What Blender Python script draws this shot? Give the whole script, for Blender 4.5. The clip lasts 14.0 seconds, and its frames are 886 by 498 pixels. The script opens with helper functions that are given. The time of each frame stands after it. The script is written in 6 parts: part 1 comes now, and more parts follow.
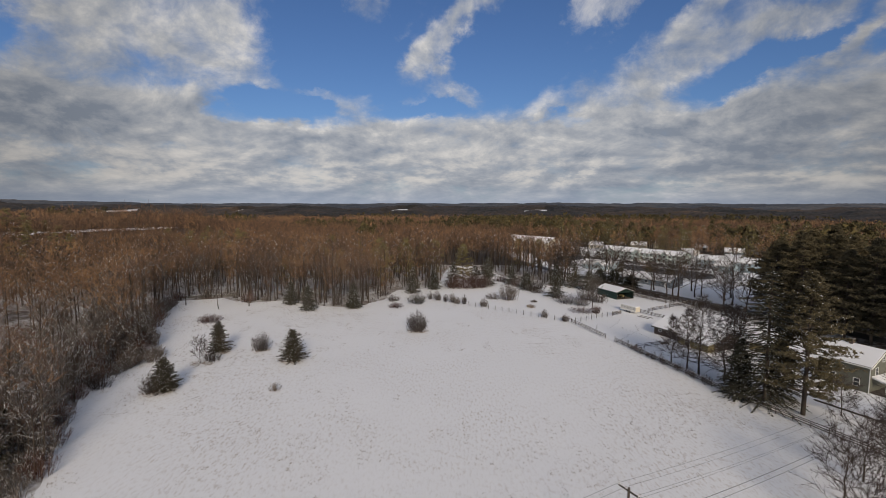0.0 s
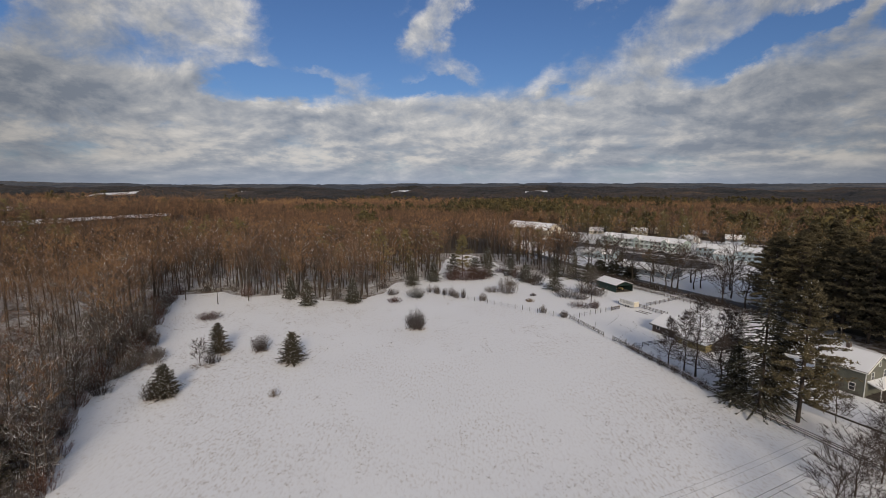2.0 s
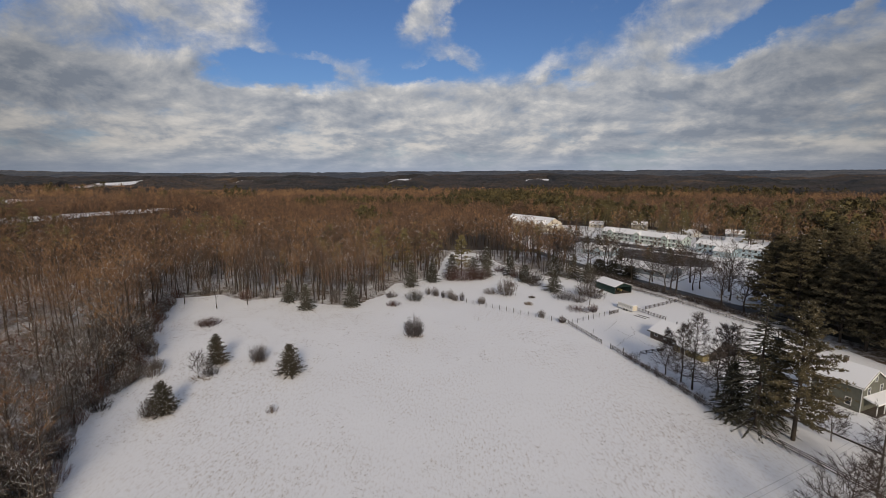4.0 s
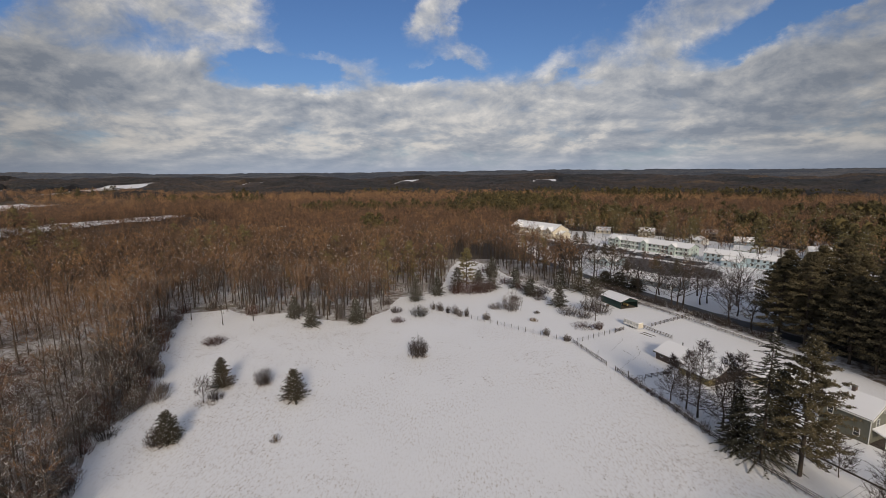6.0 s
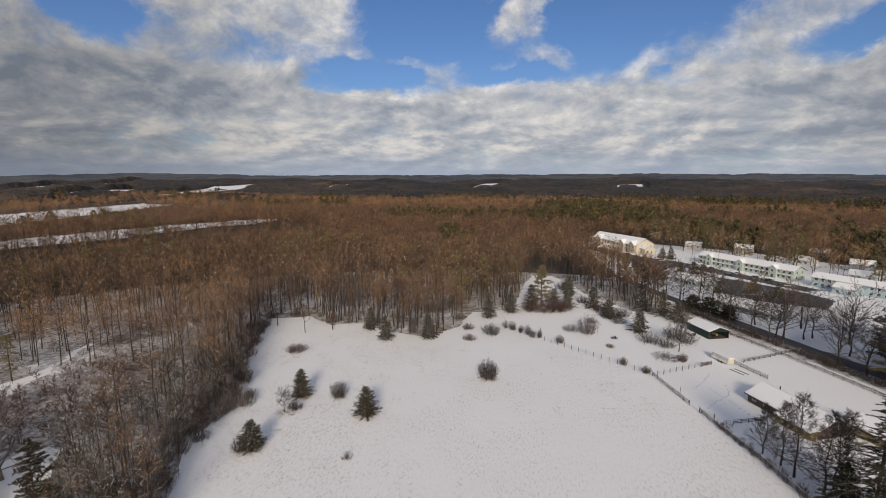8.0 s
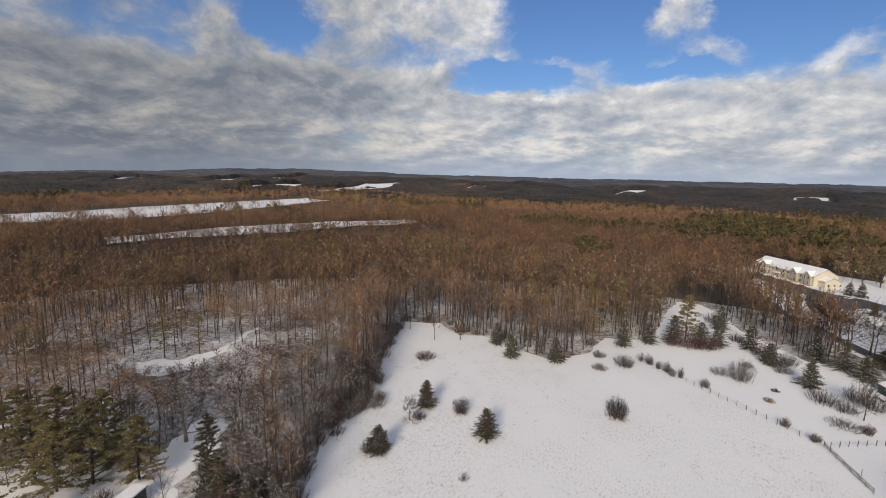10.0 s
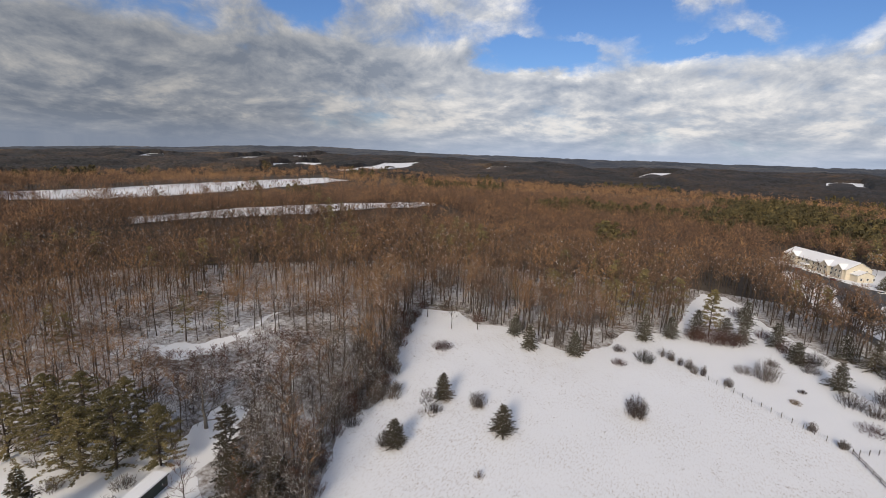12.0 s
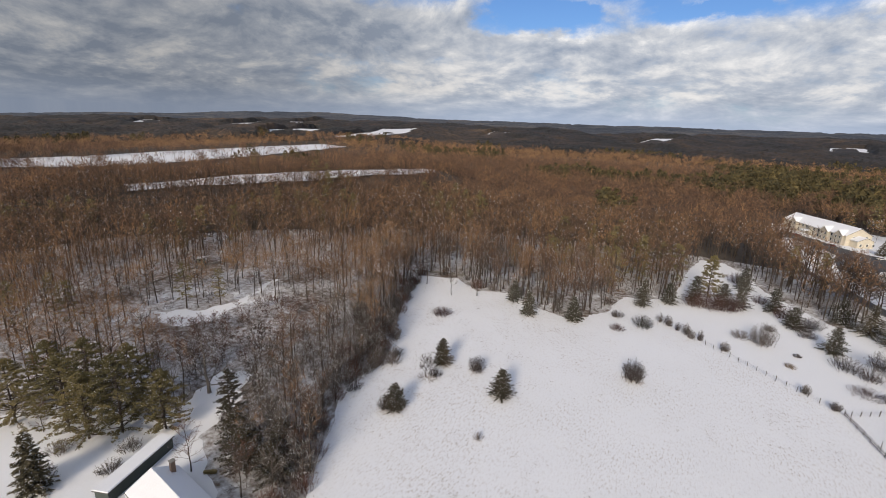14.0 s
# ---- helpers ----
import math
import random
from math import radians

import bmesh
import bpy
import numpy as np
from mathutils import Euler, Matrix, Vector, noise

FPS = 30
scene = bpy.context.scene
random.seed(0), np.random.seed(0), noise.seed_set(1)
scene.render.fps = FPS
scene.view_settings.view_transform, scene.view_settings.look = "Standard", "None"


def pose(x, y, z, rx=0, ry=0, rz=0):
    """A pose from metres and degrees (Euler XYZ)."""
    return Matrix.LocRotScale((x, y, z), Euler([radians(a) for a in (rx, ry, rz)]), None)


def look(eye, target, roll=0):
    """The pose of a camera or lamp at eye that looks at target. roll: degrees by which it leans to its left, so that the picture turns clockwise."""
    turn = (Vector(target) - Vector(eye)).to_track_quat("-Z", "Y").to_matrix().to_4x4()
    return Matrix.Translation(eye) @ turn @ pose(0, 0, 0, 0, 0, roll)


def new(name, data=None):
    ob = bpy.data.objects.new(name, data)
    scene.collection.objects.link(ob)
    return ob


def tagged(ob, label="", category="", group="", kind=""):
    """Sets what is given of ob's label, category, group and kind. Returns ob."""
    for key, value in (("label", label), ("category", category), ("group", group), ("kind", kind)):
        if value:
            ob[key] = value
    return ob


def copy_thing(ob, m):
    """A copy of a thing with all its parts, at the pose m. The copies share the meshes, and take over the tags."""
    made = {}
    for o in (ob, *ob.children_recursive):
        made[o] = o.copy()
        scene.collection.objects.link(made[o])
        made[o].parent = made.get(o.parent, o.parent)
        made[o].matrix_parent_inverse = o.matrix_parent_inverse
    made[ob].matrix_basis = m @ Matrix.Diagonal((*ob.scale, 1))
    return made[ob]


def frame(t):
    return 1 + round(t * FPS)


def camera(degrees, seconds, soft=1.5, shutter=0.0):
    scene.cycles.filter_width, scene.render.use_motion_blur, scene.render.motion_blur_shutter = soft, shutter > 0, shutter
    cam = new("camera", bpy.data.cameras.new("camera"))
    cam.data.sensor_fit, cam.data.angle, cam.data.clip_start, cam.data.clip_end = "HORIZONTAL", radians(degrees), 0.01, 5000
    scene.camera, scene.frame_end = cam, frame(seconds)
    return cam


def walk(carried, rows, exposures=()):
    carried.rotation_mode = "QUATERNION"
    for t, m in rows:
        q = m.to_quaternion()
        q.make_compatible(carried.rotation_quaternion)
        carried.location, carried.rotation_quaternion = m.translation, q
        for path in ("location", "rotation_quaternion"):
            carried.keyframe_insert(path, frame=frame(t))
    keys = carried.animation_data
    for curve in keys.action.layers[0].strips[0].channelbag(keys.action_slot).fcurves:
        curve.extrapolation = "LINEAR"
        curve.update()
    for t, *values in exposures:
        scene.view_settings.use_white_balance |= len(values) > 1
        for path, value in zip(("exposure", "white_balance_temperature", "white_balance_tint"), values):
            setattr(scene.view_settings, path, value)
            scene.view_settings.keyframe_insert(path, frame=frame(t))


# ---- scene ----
cam = camera(85.8, 14.0, soft=0.55)
PATH = [
    (0.0, (0.00, -0.00, 38.08), (0.00, 99.58, 28.92), 0.22),
    (0.5, (0.14, 0.29, 39.36), (0.12, 99.88, 30.31), 0.09),
    (1.0, (0.30, 0.56, 40.68), (0.23, 100.13, 31.36), 0.09),
    (1.5, (0.44, 0.82, 42.05), (0.33, 100.18, 30.79), 0.08),
    (2.0, (0.60, 1.09, 43.42), (0.48, 100.20, 30.11), 0.08),
    (2.5, (0.76, 1.45, 44.79), (0.60, 100.38, 30.22), 0.02),
    (3.0, (0.98, 1.80, 46.24), (0.77, 100.63, 30.94), -0.01),
    (5.5, (2.26, 3.29, 54.04), (1.64, 101.98, 37.93), -0.35),
    (6.0, (2.50, 3.58, 55.58), (0.69, 102.26, 39.49), -0.35),
    (6.5, (2.73, 3.91, 57.06), (-3.18, 102.46, 41.14), -0.30),
    (7.0, (2.97, 4.14, 58.49), (-6.95, 102.39, 42.74), -0.18),
    (7.5, (3.20, 4.35, 59.96), (-10.70, 102.12, 44.28), -0.04),
    (8.0, (3.42, 4.49, 61.48), (-14.35, 101.65, 45.89), 0.04),
    (8.5, (3.66, 4.54, 63.12), (-19.86, 100.48, 47.56), 0.25),
    (9.0, (3.83, 4.59, 64.80), (-28.61, 97.89, 49.19), 0.63),
    (9.2, (3.78, 4.72, 65.36), (-31.99, 96.79, 49.75), 0.80),
    (11.3, (1.81, 7.48, 69.87), (-45.54, 93.91, 52.92), 2.37),
    (11.5, (1.67, 7.69, 70.15), (-45.59, 94.05, 52.58), 2.36),
    (12.0, (1.42, 8.06, 70.51), (-45.42, 94.09, 50.40), 2.34),
    (12.5, (1.28, 8.31, 70.61), (-45.04, 93.85, 47.45), 2.29),
    (13.0, (1.19, 8.51, 70.54), (-44.77, 93.68, 45.36), 2.37),
    (13.5, (1.11, 8.68, 70.33), (-44.69, 93.61, 44.07), 2.39),
    (14.0, (1.05, 8.81, 70.00), (-44.68, 93.63, 43.27), 2.24),
]
EXPOSURES = [(0.0, -0.28, 6330, 10), (6.0, -0.22, 6400, 10), (8.0, -0.08, 6420, 10), (11.5, 0.18, 6280, 10), (14.0, 0.20, 6150, 10)]
walk(cam, [(t, look(e, g, r)) for t, e, g, r in PATH], EXPOSURES)

# ---- world and sun ----
SUN_ELEV, SUN_FROM = 24.0, (0.16, -1.0)


def nodes_of(tree):
    tree.nodes.clear()

    def add(kind, **values):
        n = tree.nodes.new(kind)
        for key, value in values.items():
            if key in n.inputs:
                n.inputs[key].default_value = value
        return n
    return add, tree.links.new


def math_node(add, link, op, a, b=0.5, c=None):
    n = add("ShaderNodeMath")
    n.operation = op
    for i, v in enumerate((a, b, c)):
        if v is None:
            continue
        if isinstance(v, (int, float)):
            n.inputs[i].default_value = v
        else:
            link(v, n.inputs[i])
    return n.outputs[0]


def ramp_node(add, link, fac, stops):
    n = add("ShaderNodeValToRGB")
    e = n.color_ramp.elements
    while len(e) < len(stops):
        e.new(0.5)
    for el, (p, c) in zip(e, stops):
        el.position = p
        el.color = (*c, 1) if len(c) == 3 else c
    link(fac, n.inputs[0])
    return n.outputs[0]


def mix_node(add, link, fac, a, b, mode="MIX"):
    n = add("ShaderNodeMix")
    n.data_type, n.blend_type = "RGBA", mode
    for sock, v in ((n.inputs[0], fac), (n.inputs[6], a), (n.inputs[7], b)):
        if isinstance(v, (int, float)):
            sock.default_value = v
        elif isinstance(v, tuple):
            sock.default_value = (*v, 1)
        else:
            link(v, sock)
    return n.outputs[2]


# clouds and gaps over the north: azimuth, height, half width, half height, lean (degrees), weight
SKY_SHAPES = [
    (-33.5, 18.6, 12.0, 6.0, 4, 0.62), (-22.0, 18.6, 6.5, 4.2, 28, 0.42), (-9.0, 21.6, 3.2, 2.6, 40, 0.40), (-6.0, 19.2, 1.6, 1.4, 0, 0.2),
    (-1.0, 16.4, 7.6, 2.6, 42, 0.52), (4.2, 22.0, 4.0, 3.4, 50, 0.36), (2.0, 12.8, 5.5, 1.5, 0, 0.36), (17.2, 20.8, 5.0, 2.0, 38, 0.46),
    (10.0, 21.6, 2.4, 1.6, 20, 0.3), (27.0, 15.6, 17.0, 4.2, 21, 0.62), (37.0, 10.4, 13.0, 3.4, 24, 0.5), (31.0, 21.5, 7.0, 2.0, 12, 0.34),
    (41.0, 16.2, 5.0, 1.6, 35, 0.36), (-40.0, 11.0, 17.0, 4.0, -4, 0.5), (-25.0, 13.0, 8.0, 2.6, -10, 0.34), (-14.0, 12.0, 6.0, 0.9, 8, 0.22),
    (-14.0, 18.0, 9.5, 4.8, 0, -0.5), (-8.0, 13.8, 9.0, 2.0, 0, -0.36), (-19.0, 10.6, 8.0, 1.4, -6, -0.6), (-3.0, 10.7, 8.0, 1.1, 0, -0.42),
    (9.5, 17.0, 7.0, 5.6, 30, -0.38), (34.0, 13.4, 8.0, 1.4, 26, -0.34), (14.5, 9.4, 4.0, 0.9, 0, -0.34), (43.0, 14.0, 3.0, 1.6, 20, -0.4),
    (25.5, 21.0, 6.0, 2.2, 20, -0.34), (33.0, 19.0, 6.0, 1.2, 16, -0.24), (-44.0, 15.2, 5.0, 3.4, 0, -0.5), (-30.0, 13.2, 5.0, 0.9, 0, -0.2), (0.0, 31.0, 44.0, 6.0, 0, -0.2),
]


def build_world():
    world = bpy.data.worlds.new("winter_sky")
    scene.world = world
    world.use_nodes = True
    add, link = nodes_of(world.node_tree)
    sky = add("ShaderNodeTexSky")
    sky.sky_type, sky.sun_disc = "NISHITA", False
    sky.sun_elevation, sky.sun_rotation = radians(SUN_ELEV), radians(171)
    sky.air_density, sky.dust_density, sky.ozone_density = 1.0, 0.4, 2.5
    co = add("ShaderNodeTexCoord").outputs["Generated"]
    sep = add("ShaderNodeSeparateXYZ")
    link(co, sep.inputs[0])
    z = math_node(add, link, "MAXIMUM", sep.outputs[2], 0.0)

    def mn(op, *args):
        return math_node(add, link, op, *args)

    def span(value, lo, hi, out_lo=0.0, out_hi=1.0, smooth=True):
        n = add("ShaderNodeMapRange")
        n.interpolation_type = "SMOOTHSTEP" if smooth else "LINEAR"
        for i, v in zip((1, 2, 3, 4), (lo, hi, out_lo, out_hi)):
            n.inputs[i].default_value = v
        link(value, n.inputs[0])
        return n.outputs[0]
    el = mn("MULTIPLY", mn("ARCSINE", z), 180 / math.pi)
    az = mn("MULTIPLY", mn("ARCTAN2", sep.outputs[0], sep.outputs[1]), 180 / math.pi)
    # the clouds crowd together towards the horizon
    flat = add("ShaderNodeCombineXYZ")
    link(sep.outputs[0], flat.inputs[0])
    link(sep.outputs[1], flat.inputs[1])
    link(mn("MULTIPLY", mn("LOGARITHM", mn("ADD", z, 0.12), math.e), 0.50), flat.inputs[2])

    def clouds(scale, detail, rough, warp=0.0, shift=(0, 0, 0), color=False):
        mp = add("ShaderNodeMapping")
        mp.inputs["Location"].default_value = shift
        link(flat.outputs[0], mp.inputs[0])
        n = add("ShaderNodeTexNoise")
        n.inputs["Scale"].default_value, n.inputs["Detail"].default_value = scale, detail
        n.inputs["Roughness"].default_value, n.inputs["Distortion"].default_value = rough, warp
        link(mp.outputs[0], n.inputs["Vector"])
        return n.outputs[1 if color else 0]
    # ragged outlines: the shapes are bent by a broken noise
    bend = add("ShaderNodeVectorMath")
    bend.operation = "MULTIPLY_ADD"
    link(clouds(5.5, 7, 0.62, 0.0, (3.1, 0, 0), True), bend.inputs[0])
    bend.inputs[1].default_value = (15.0, 8.5, 0)
    place = add("ShaderNodeCombineXYZ")
    link(mn("SUBTRACT", az, 7.5), place.inputs[0])
    link(mn("SUBTRACT", el, 4.25), place.inputs[1])
    link(place.outputs[0], bend.inputs[2])
    cover = mn("ADD", span(el, 8.4, 12.4, 0.60, -0.15), span(mn("ABSOLUTE", mn("ADD", az, 2.0), 0.0), 36, 66, 0.0, 0.42))
    for a, e, w, h, lean, weight in SKY_SHAPES:
        mp = add("ShaderNodeMapping")
        mp.vector_type = "TEXTURE"
        mp.inputs["Location"].default_value, mp.inputs["Rotation"].default_value, mp.inputs["Scale"].default_value = (a, e, 0), (0, 0, radians(lean)), (w, h, 1)
        link(bend.outputs[0], mp.inputs[0])
        ln = add("ShaderNodeVectorMath")
        ln.operation = "LENGTH"
        link(mp.outputs[0], ln.inputs[0])
        cover = mn("ADD", cover, span(ln.outputs["Value"], 0.35, 1.25, weight, 0.0))
    # above and behind, broken cloud by chance alone
    cover = mn("ADD", cover, mn("MULTIPLY", span(el, 26, 44), 0.16))
    puff = clouds(7.0, 11, 0.60, 0.25)
    fine = clouds(19.0, 9, 0.62, 0.5, (0, 5.0, 0))
    cover = mn("ADD", cover, mn("MULTIPLY", mn("SUBTRACT", puff, 0.5), 1.05))
    cover = mn("ADD", cover, mn("MULTIPLY", mn("SUBTRACT", fine, 0.5), 0.55))
    mask = span(cover, -0.16, 0.62)
    # lit from behind the eye and above: the side turned to the light is paler
    lit = mn("SUBTRACT", puff, clouds(7.0, 11, 0.60, 0.25, (-0.018, 0.0, 0.028)))
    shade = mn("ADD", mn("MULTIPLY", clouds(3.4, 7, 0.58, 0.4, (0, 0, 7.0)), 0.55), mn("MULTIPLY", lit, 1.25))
    shade = mn("ADD", shade, mn("MULTIPLY", fine, 0.34))
    # thin rims are paler than the thick of a cloud
    shade = mn("ADD", shade, span(cover, 0.25, 0.95, 0.06, -0.05))
    cloud = ramp_node(add, link, shade, [(0.24, (0.235, 0.262, 0.310)), (0.40, (0.350, 0.364, 0.392)), (0.52, (0.46, 0.458, 0.460)), (0.66, (0.66, 0.628, 0.59))])
    # paler heads low over the woods, then a slate band on the horizon
    heads = mn("MULTIPLY", ramp_node(add, link, z, [(0.02, (0, 0, 0)), (0.055, (1, 1, 1)), (0.13, (0, 0, 0))]), span(shade, 0.40, 0.58, 0.0, 0.65))
    cloud = mix_node(add, link, heads, cloud, (0.60, 0.56, 0.515))
    low = ramp_node(add, link, z, [(0.0, (1, 1, 1)), (0.045, (0, 0, 0))])
    cloud = mix_node(add, link, mn("MULTIPLY", low, 0.80), cloud, (0.29, 0.335, 0.42))
    # greyer cloud to the east and west
    cloud = mix_node(add, link, 1.0, cloud, span(mn("ABSOLUTE", sep.outputs[0], 0.0), 0.28, 0.88, 1.24, 0.66), "MULTIPLY")
    blue = mix_node(add, link, 1.0, sky.outputs[0], (0.62 * SKY_GAIN, 0.76 * SKY_GAIN, 1.02 * SKY_GAIN), "MULTIPLY")
    out = mix_node(add, link, mask, blue, cloud)
    bg = add("ShaderNodeBackground")
    bg.inputs[1].default_value = 1.0
    link(out, bg.inputs[0])
    w = add("ShaderNodeOutputWorld")
    link(bg.outputs[0], w.inputs[0])


SKY_GAIN = 0.085
build_world()
sun_data = bpy.data.lights.new("sun", "SUN")
sun_data.energy, sun_data.angle, sun_data.color = 3.2, radians(13.0), (1.0, 0.83, 0.62)
sun = new("sun", sun_data)
s_len = math.hypot(*SUN_FROM)
s_dir = Vector((SUN_FROM[0] / s_len, SUN_FROM[1] / s_len, math.tan(radians(SUN_ELEV))))
sun.matrix_world = look(s_dir * 200, (0, 0, 0))


# ---- materials ----
def material(name, rough=0.9, metal=0.0):
    m = bpy.data.materials.new(name)
    m.use_nodes = True
    add, link = nodes_of(m.node_tree)
    b = add("ShaderNodeBsdfPrincipled")
    b.inputs["Roughness"].default_value, b.inputs["Metallic"].default_value = rough, metal
    o = add("ShaderNodeOutputMaterial")
    link(b.outputs[0], o.inputs[0])
    return m, add, link, b


def noise_node(add, link, scale, detail=4, rough=0.55, coords="Object", warp=0.0):
    n = add("ShaderNodeTexNoise")
    n.inputs["Scale"].default_value, n.inputs["Detail"].default_value = scale, detail
    n.inputs["Roughness"].default_value, n.inputs["Distortion"].default_value = rough, warp
    link(add("ShaderNodeTexCoord").outputs[coords], n.inputs["Vector"])
    return n.outputs[0]


def world_noise(add, link, scale, detail=4, rough=0.55, stretch=None):
    n = add("ShaderNodeTexNoise")
    n.inputs["Scale"].default_value, n.inputs["Detail"].default_value, n.inputs["Roughness"].default_value = scale, detail, rough
    v = add("ShaderNodeNewGeometry").outputs["Position"]
    if stretch:
        mp = add("ShaderNodeMapping")
        mp.inputs["Scale"].default_value, mp.inputs["Rotation"].default_value = stretch[0], stretch[1]
        link(v, mp.inputs[0])
        v = mp.outputs[0]
    link(v, n.inputs["Vector"])
    return n.outputs[0]


def bump(add, link, b, height, strength=0.3, distance=0.05):
    n = add("ShaderNodeBump")
    n.inputs["Strength"].default_value, n.inputs["Distance"].default_value = strength, distance
    link(height, n.inputs["Height"])
    link(n.outputs[0], b.inputs["Normal"])


def plain(name, c1, c2, scale=2.0, rough=0.85, metal=0.0, bump_amt=0.2, grain=None, dist=0.02):
    """Two tones by a coarse and a fine noise, with a little relief."""
    m, add, link, b = material(name, rough, metal)
    a = world_noise(add, link, scale, 5)
    f = world_noise(add, link, scale * 9, 3, 0.6, grain)
    fac = math_node(add, link, "ADD", math_node(add, link, "MULTIPLY", a, 0.6), math_node(add, link, "MULTIPLY", f, 0.4))
    link(ramp_node(add, link, fac, [(0.32, c1), (0.68, c2)]), b.inputs["Base Color"])
    bump(add, link, b, f, bump_amt, dist)
    return m


def twiggy(name, tones, tree_scale=0.06, rough=0.95):
    """Tone by the stand (wide noise) and by the single twig."""
    m, add, link, b = material(name, rough)
    wide = world_noise(add, link, tree_scale, 3, 0.6)
    isl = add("ShaderNodeNewGeometry").outputs["Random Per Island"]
    obj = add("ShaderNodeObjectInfo").outputs["Random"]
    fac = math_node(add, link, "ADD", math_node(add, link, "MULTIPLY", wide, 0.9), math_node(add, link, "MULTIPLY", isl, 0.34))
    fac = math_node(add, link, "ADD", fac, math_node(add, link, "MULTIPLY", math_node(add, link, "SUBTRACT", obj, 0.5), 0.2))
    fac = math_node(add, link, "SUBTRACT", fac, 0.12)
    link(ramp_node(add, link, fac, [(p, c) for p, c in tones]), b.inputs["Base Color"])
    return m


def canopy(name, tones):
    """Forest seen from afar: belts of wood, single stands, and the grain of the crowns."""
    m, add, link, b = material(name, 0.95)
    belt = world_noise(add, link, 0.0021, 3, 0.6)
    mid = world_noise(add, link, 0.008, 4, 0.65)
    grain = world_noise(add, link, 0.07, 3, 0.7)
    fac = math_node(add, link, "ADD", math_node(add, link, "MULTIPLY", belt, 0.55), math_node(add, link, "MULTIPLY", mid, 0.45))
    fac = math_node(add, link, "ADD", fac, math_node(add, link, "MULTIPLY", math_node(add, link, "SUBTRACT", grain, 0.5), 0.3))
    link(ramp_node(add, link, fac, tones), b.inputs["Base Color"])
    bump(add, link, b, grain, 0.9, 3.0)
    return m


def snow_material(name, tint=(0.86, 0.87, 0.90), grass=0.0, litter=0.0, tracks=0.0):
    m, add, link, b = material(name, 0.65)
    col = mix_node(add, link, world_noise(add, link, 0.05, 4), tint, tuple(0.93 * v for v in tint))
    fine = world_noise(add, link, 2.2, 6, 0.65)
    if grass:
        patch = ramp_node(add, link, world_noise(add, link, 0.035, 5, 0.6), [(0.42, (0, 0, 0)), (0.62, (1, 1, 1))])
        speck = ramp_node(add, link, world_noise(add, link, 2.3, 8, 0.75, ((1, 0.36, 1), (0, 0, 0.18))), [(0.51, (0, 0, 0)), (0.70, (1, 1, 1))])
        fac = math_node(add, link, "MULTIPLY", math_node(add, link, "MULTIPLY", speck, math_node(add, link, "ADD", patch, 0.34)), grass)
        col = mix_node(add, link, fac, col, mix_node(add, link, fine, (0.26, 0.20, 0.15), (0.50, 0.43, 0.37)))
    if litter:
        wide = world_noise(add, link, 0.045, 4, 0.6)
        mid = world_noise(add, link, 0.55, 6, 0.7)
        s = math_node(add, link, "ADD", math_node(add, link, "MULTIPLY", wide, 0.5), math_node(add, link, "MULTIPLY", mid, 0.6))
        fac = ramp_node(add, link, s, [(0.52 - 0.25 * litter, (0, 0, 0)), (0.72 - 0.20 * litter, (1, 1, 1))])
        col = mix_node(add, link, fac, col, mix_node(add, link, fine, (0.075, 0.052, 0.036), (0.17, 0.12, 0.08)))
    link(col, b.inputs["Base Color"])
    relief = math_node(add, link, "ADD", math_node(add, link, "MULTIPLY", fine, 0.25), world_noise(add, link, 0.35, 5, 0.6, ((1, 0.25, 1), (0, 0, 0.18))))
    bump(add, link, b, relief, 0.5, 0.35)
    return m


BARK = plain("bark", (0.028, 0.022, 0.018), (0.095, 0.072, 0.056), 0.6, 0.95, 0, 0.5, ((1, 1, 0.2), (0, 0, 0)))
PALE_BARK = plain("pale_bark", (0.11, 0.095, 0.08), (0.27, 0.24, 0.21), 0.6, 0.95, 0, 0.5, ((1, 1, 0.2), (0, 0, 0)))
TWIG = twiggy("twigs", [(0.28, (0.080, 0.052, 0.040)), (0.50, (0.185, 0.108, 0.064)), (0.72, (0.370, 0.215, 0.098))])
TWIG_RED = twiggy("reddish_twigs", [(0.25, (0.072, 0.040, 0.033)), (0.75, (0.155, 0.080, 0.056))])
SHRUB = twiggy("shrub_twigs", [(0.25, (0.030, 0.024, 0.022)), (0.75, (0.082, 0.062, 0.052))])
SHRUB_RED = twiggy("russet_shrub_twigs", [(0.25, (0.042, 0.025, 0.022)), (0.75, (0.105, 0.058, 0.046))])
TWIG_GREY = twiggy("grey_twigs", [(0.25, (0.066, 0.056, 0.050)), (0.75, (0.160, 0.136, 0.120))])
NEEDLE = twiggy("needles", [(0.25, (0.050, 0.045, 0.028)), (0.55, (0.088, 0.075, 0.043)), (0.80, (0.145, 0.116, 0.062))])
PINE_NEEDLE = twiggy("pine_needles", [(0.25, (0.085, 0.076, 0.036)), (0.55, (0.175, 0.146, 0.064)), (0.80, (0.270, 0.210, 0.092))])
CEDAR = twiggy("cedar_foliage", [(0.25, (0.024, 0.024, 0.017)), (0.55, (0.048, 0.043, 0.029)), (0.80, (0.098, 0.072, 0.046))])
FIR = twiggy("fir_needles", [(0.25, (0.030, 0.031, 0.022)), (0.55, (0.056, 0.053, 0.036)), (0.80, (0.105, 0.088, 0.058))])
PINE_FAR = twiggy("distant_pine_needles", [(0.25, (0.052, 0.047, 0.024)), (0.55, (0.112, 0.090, 0.036)), (0.80, (0.200, 0.148, 0.056))])
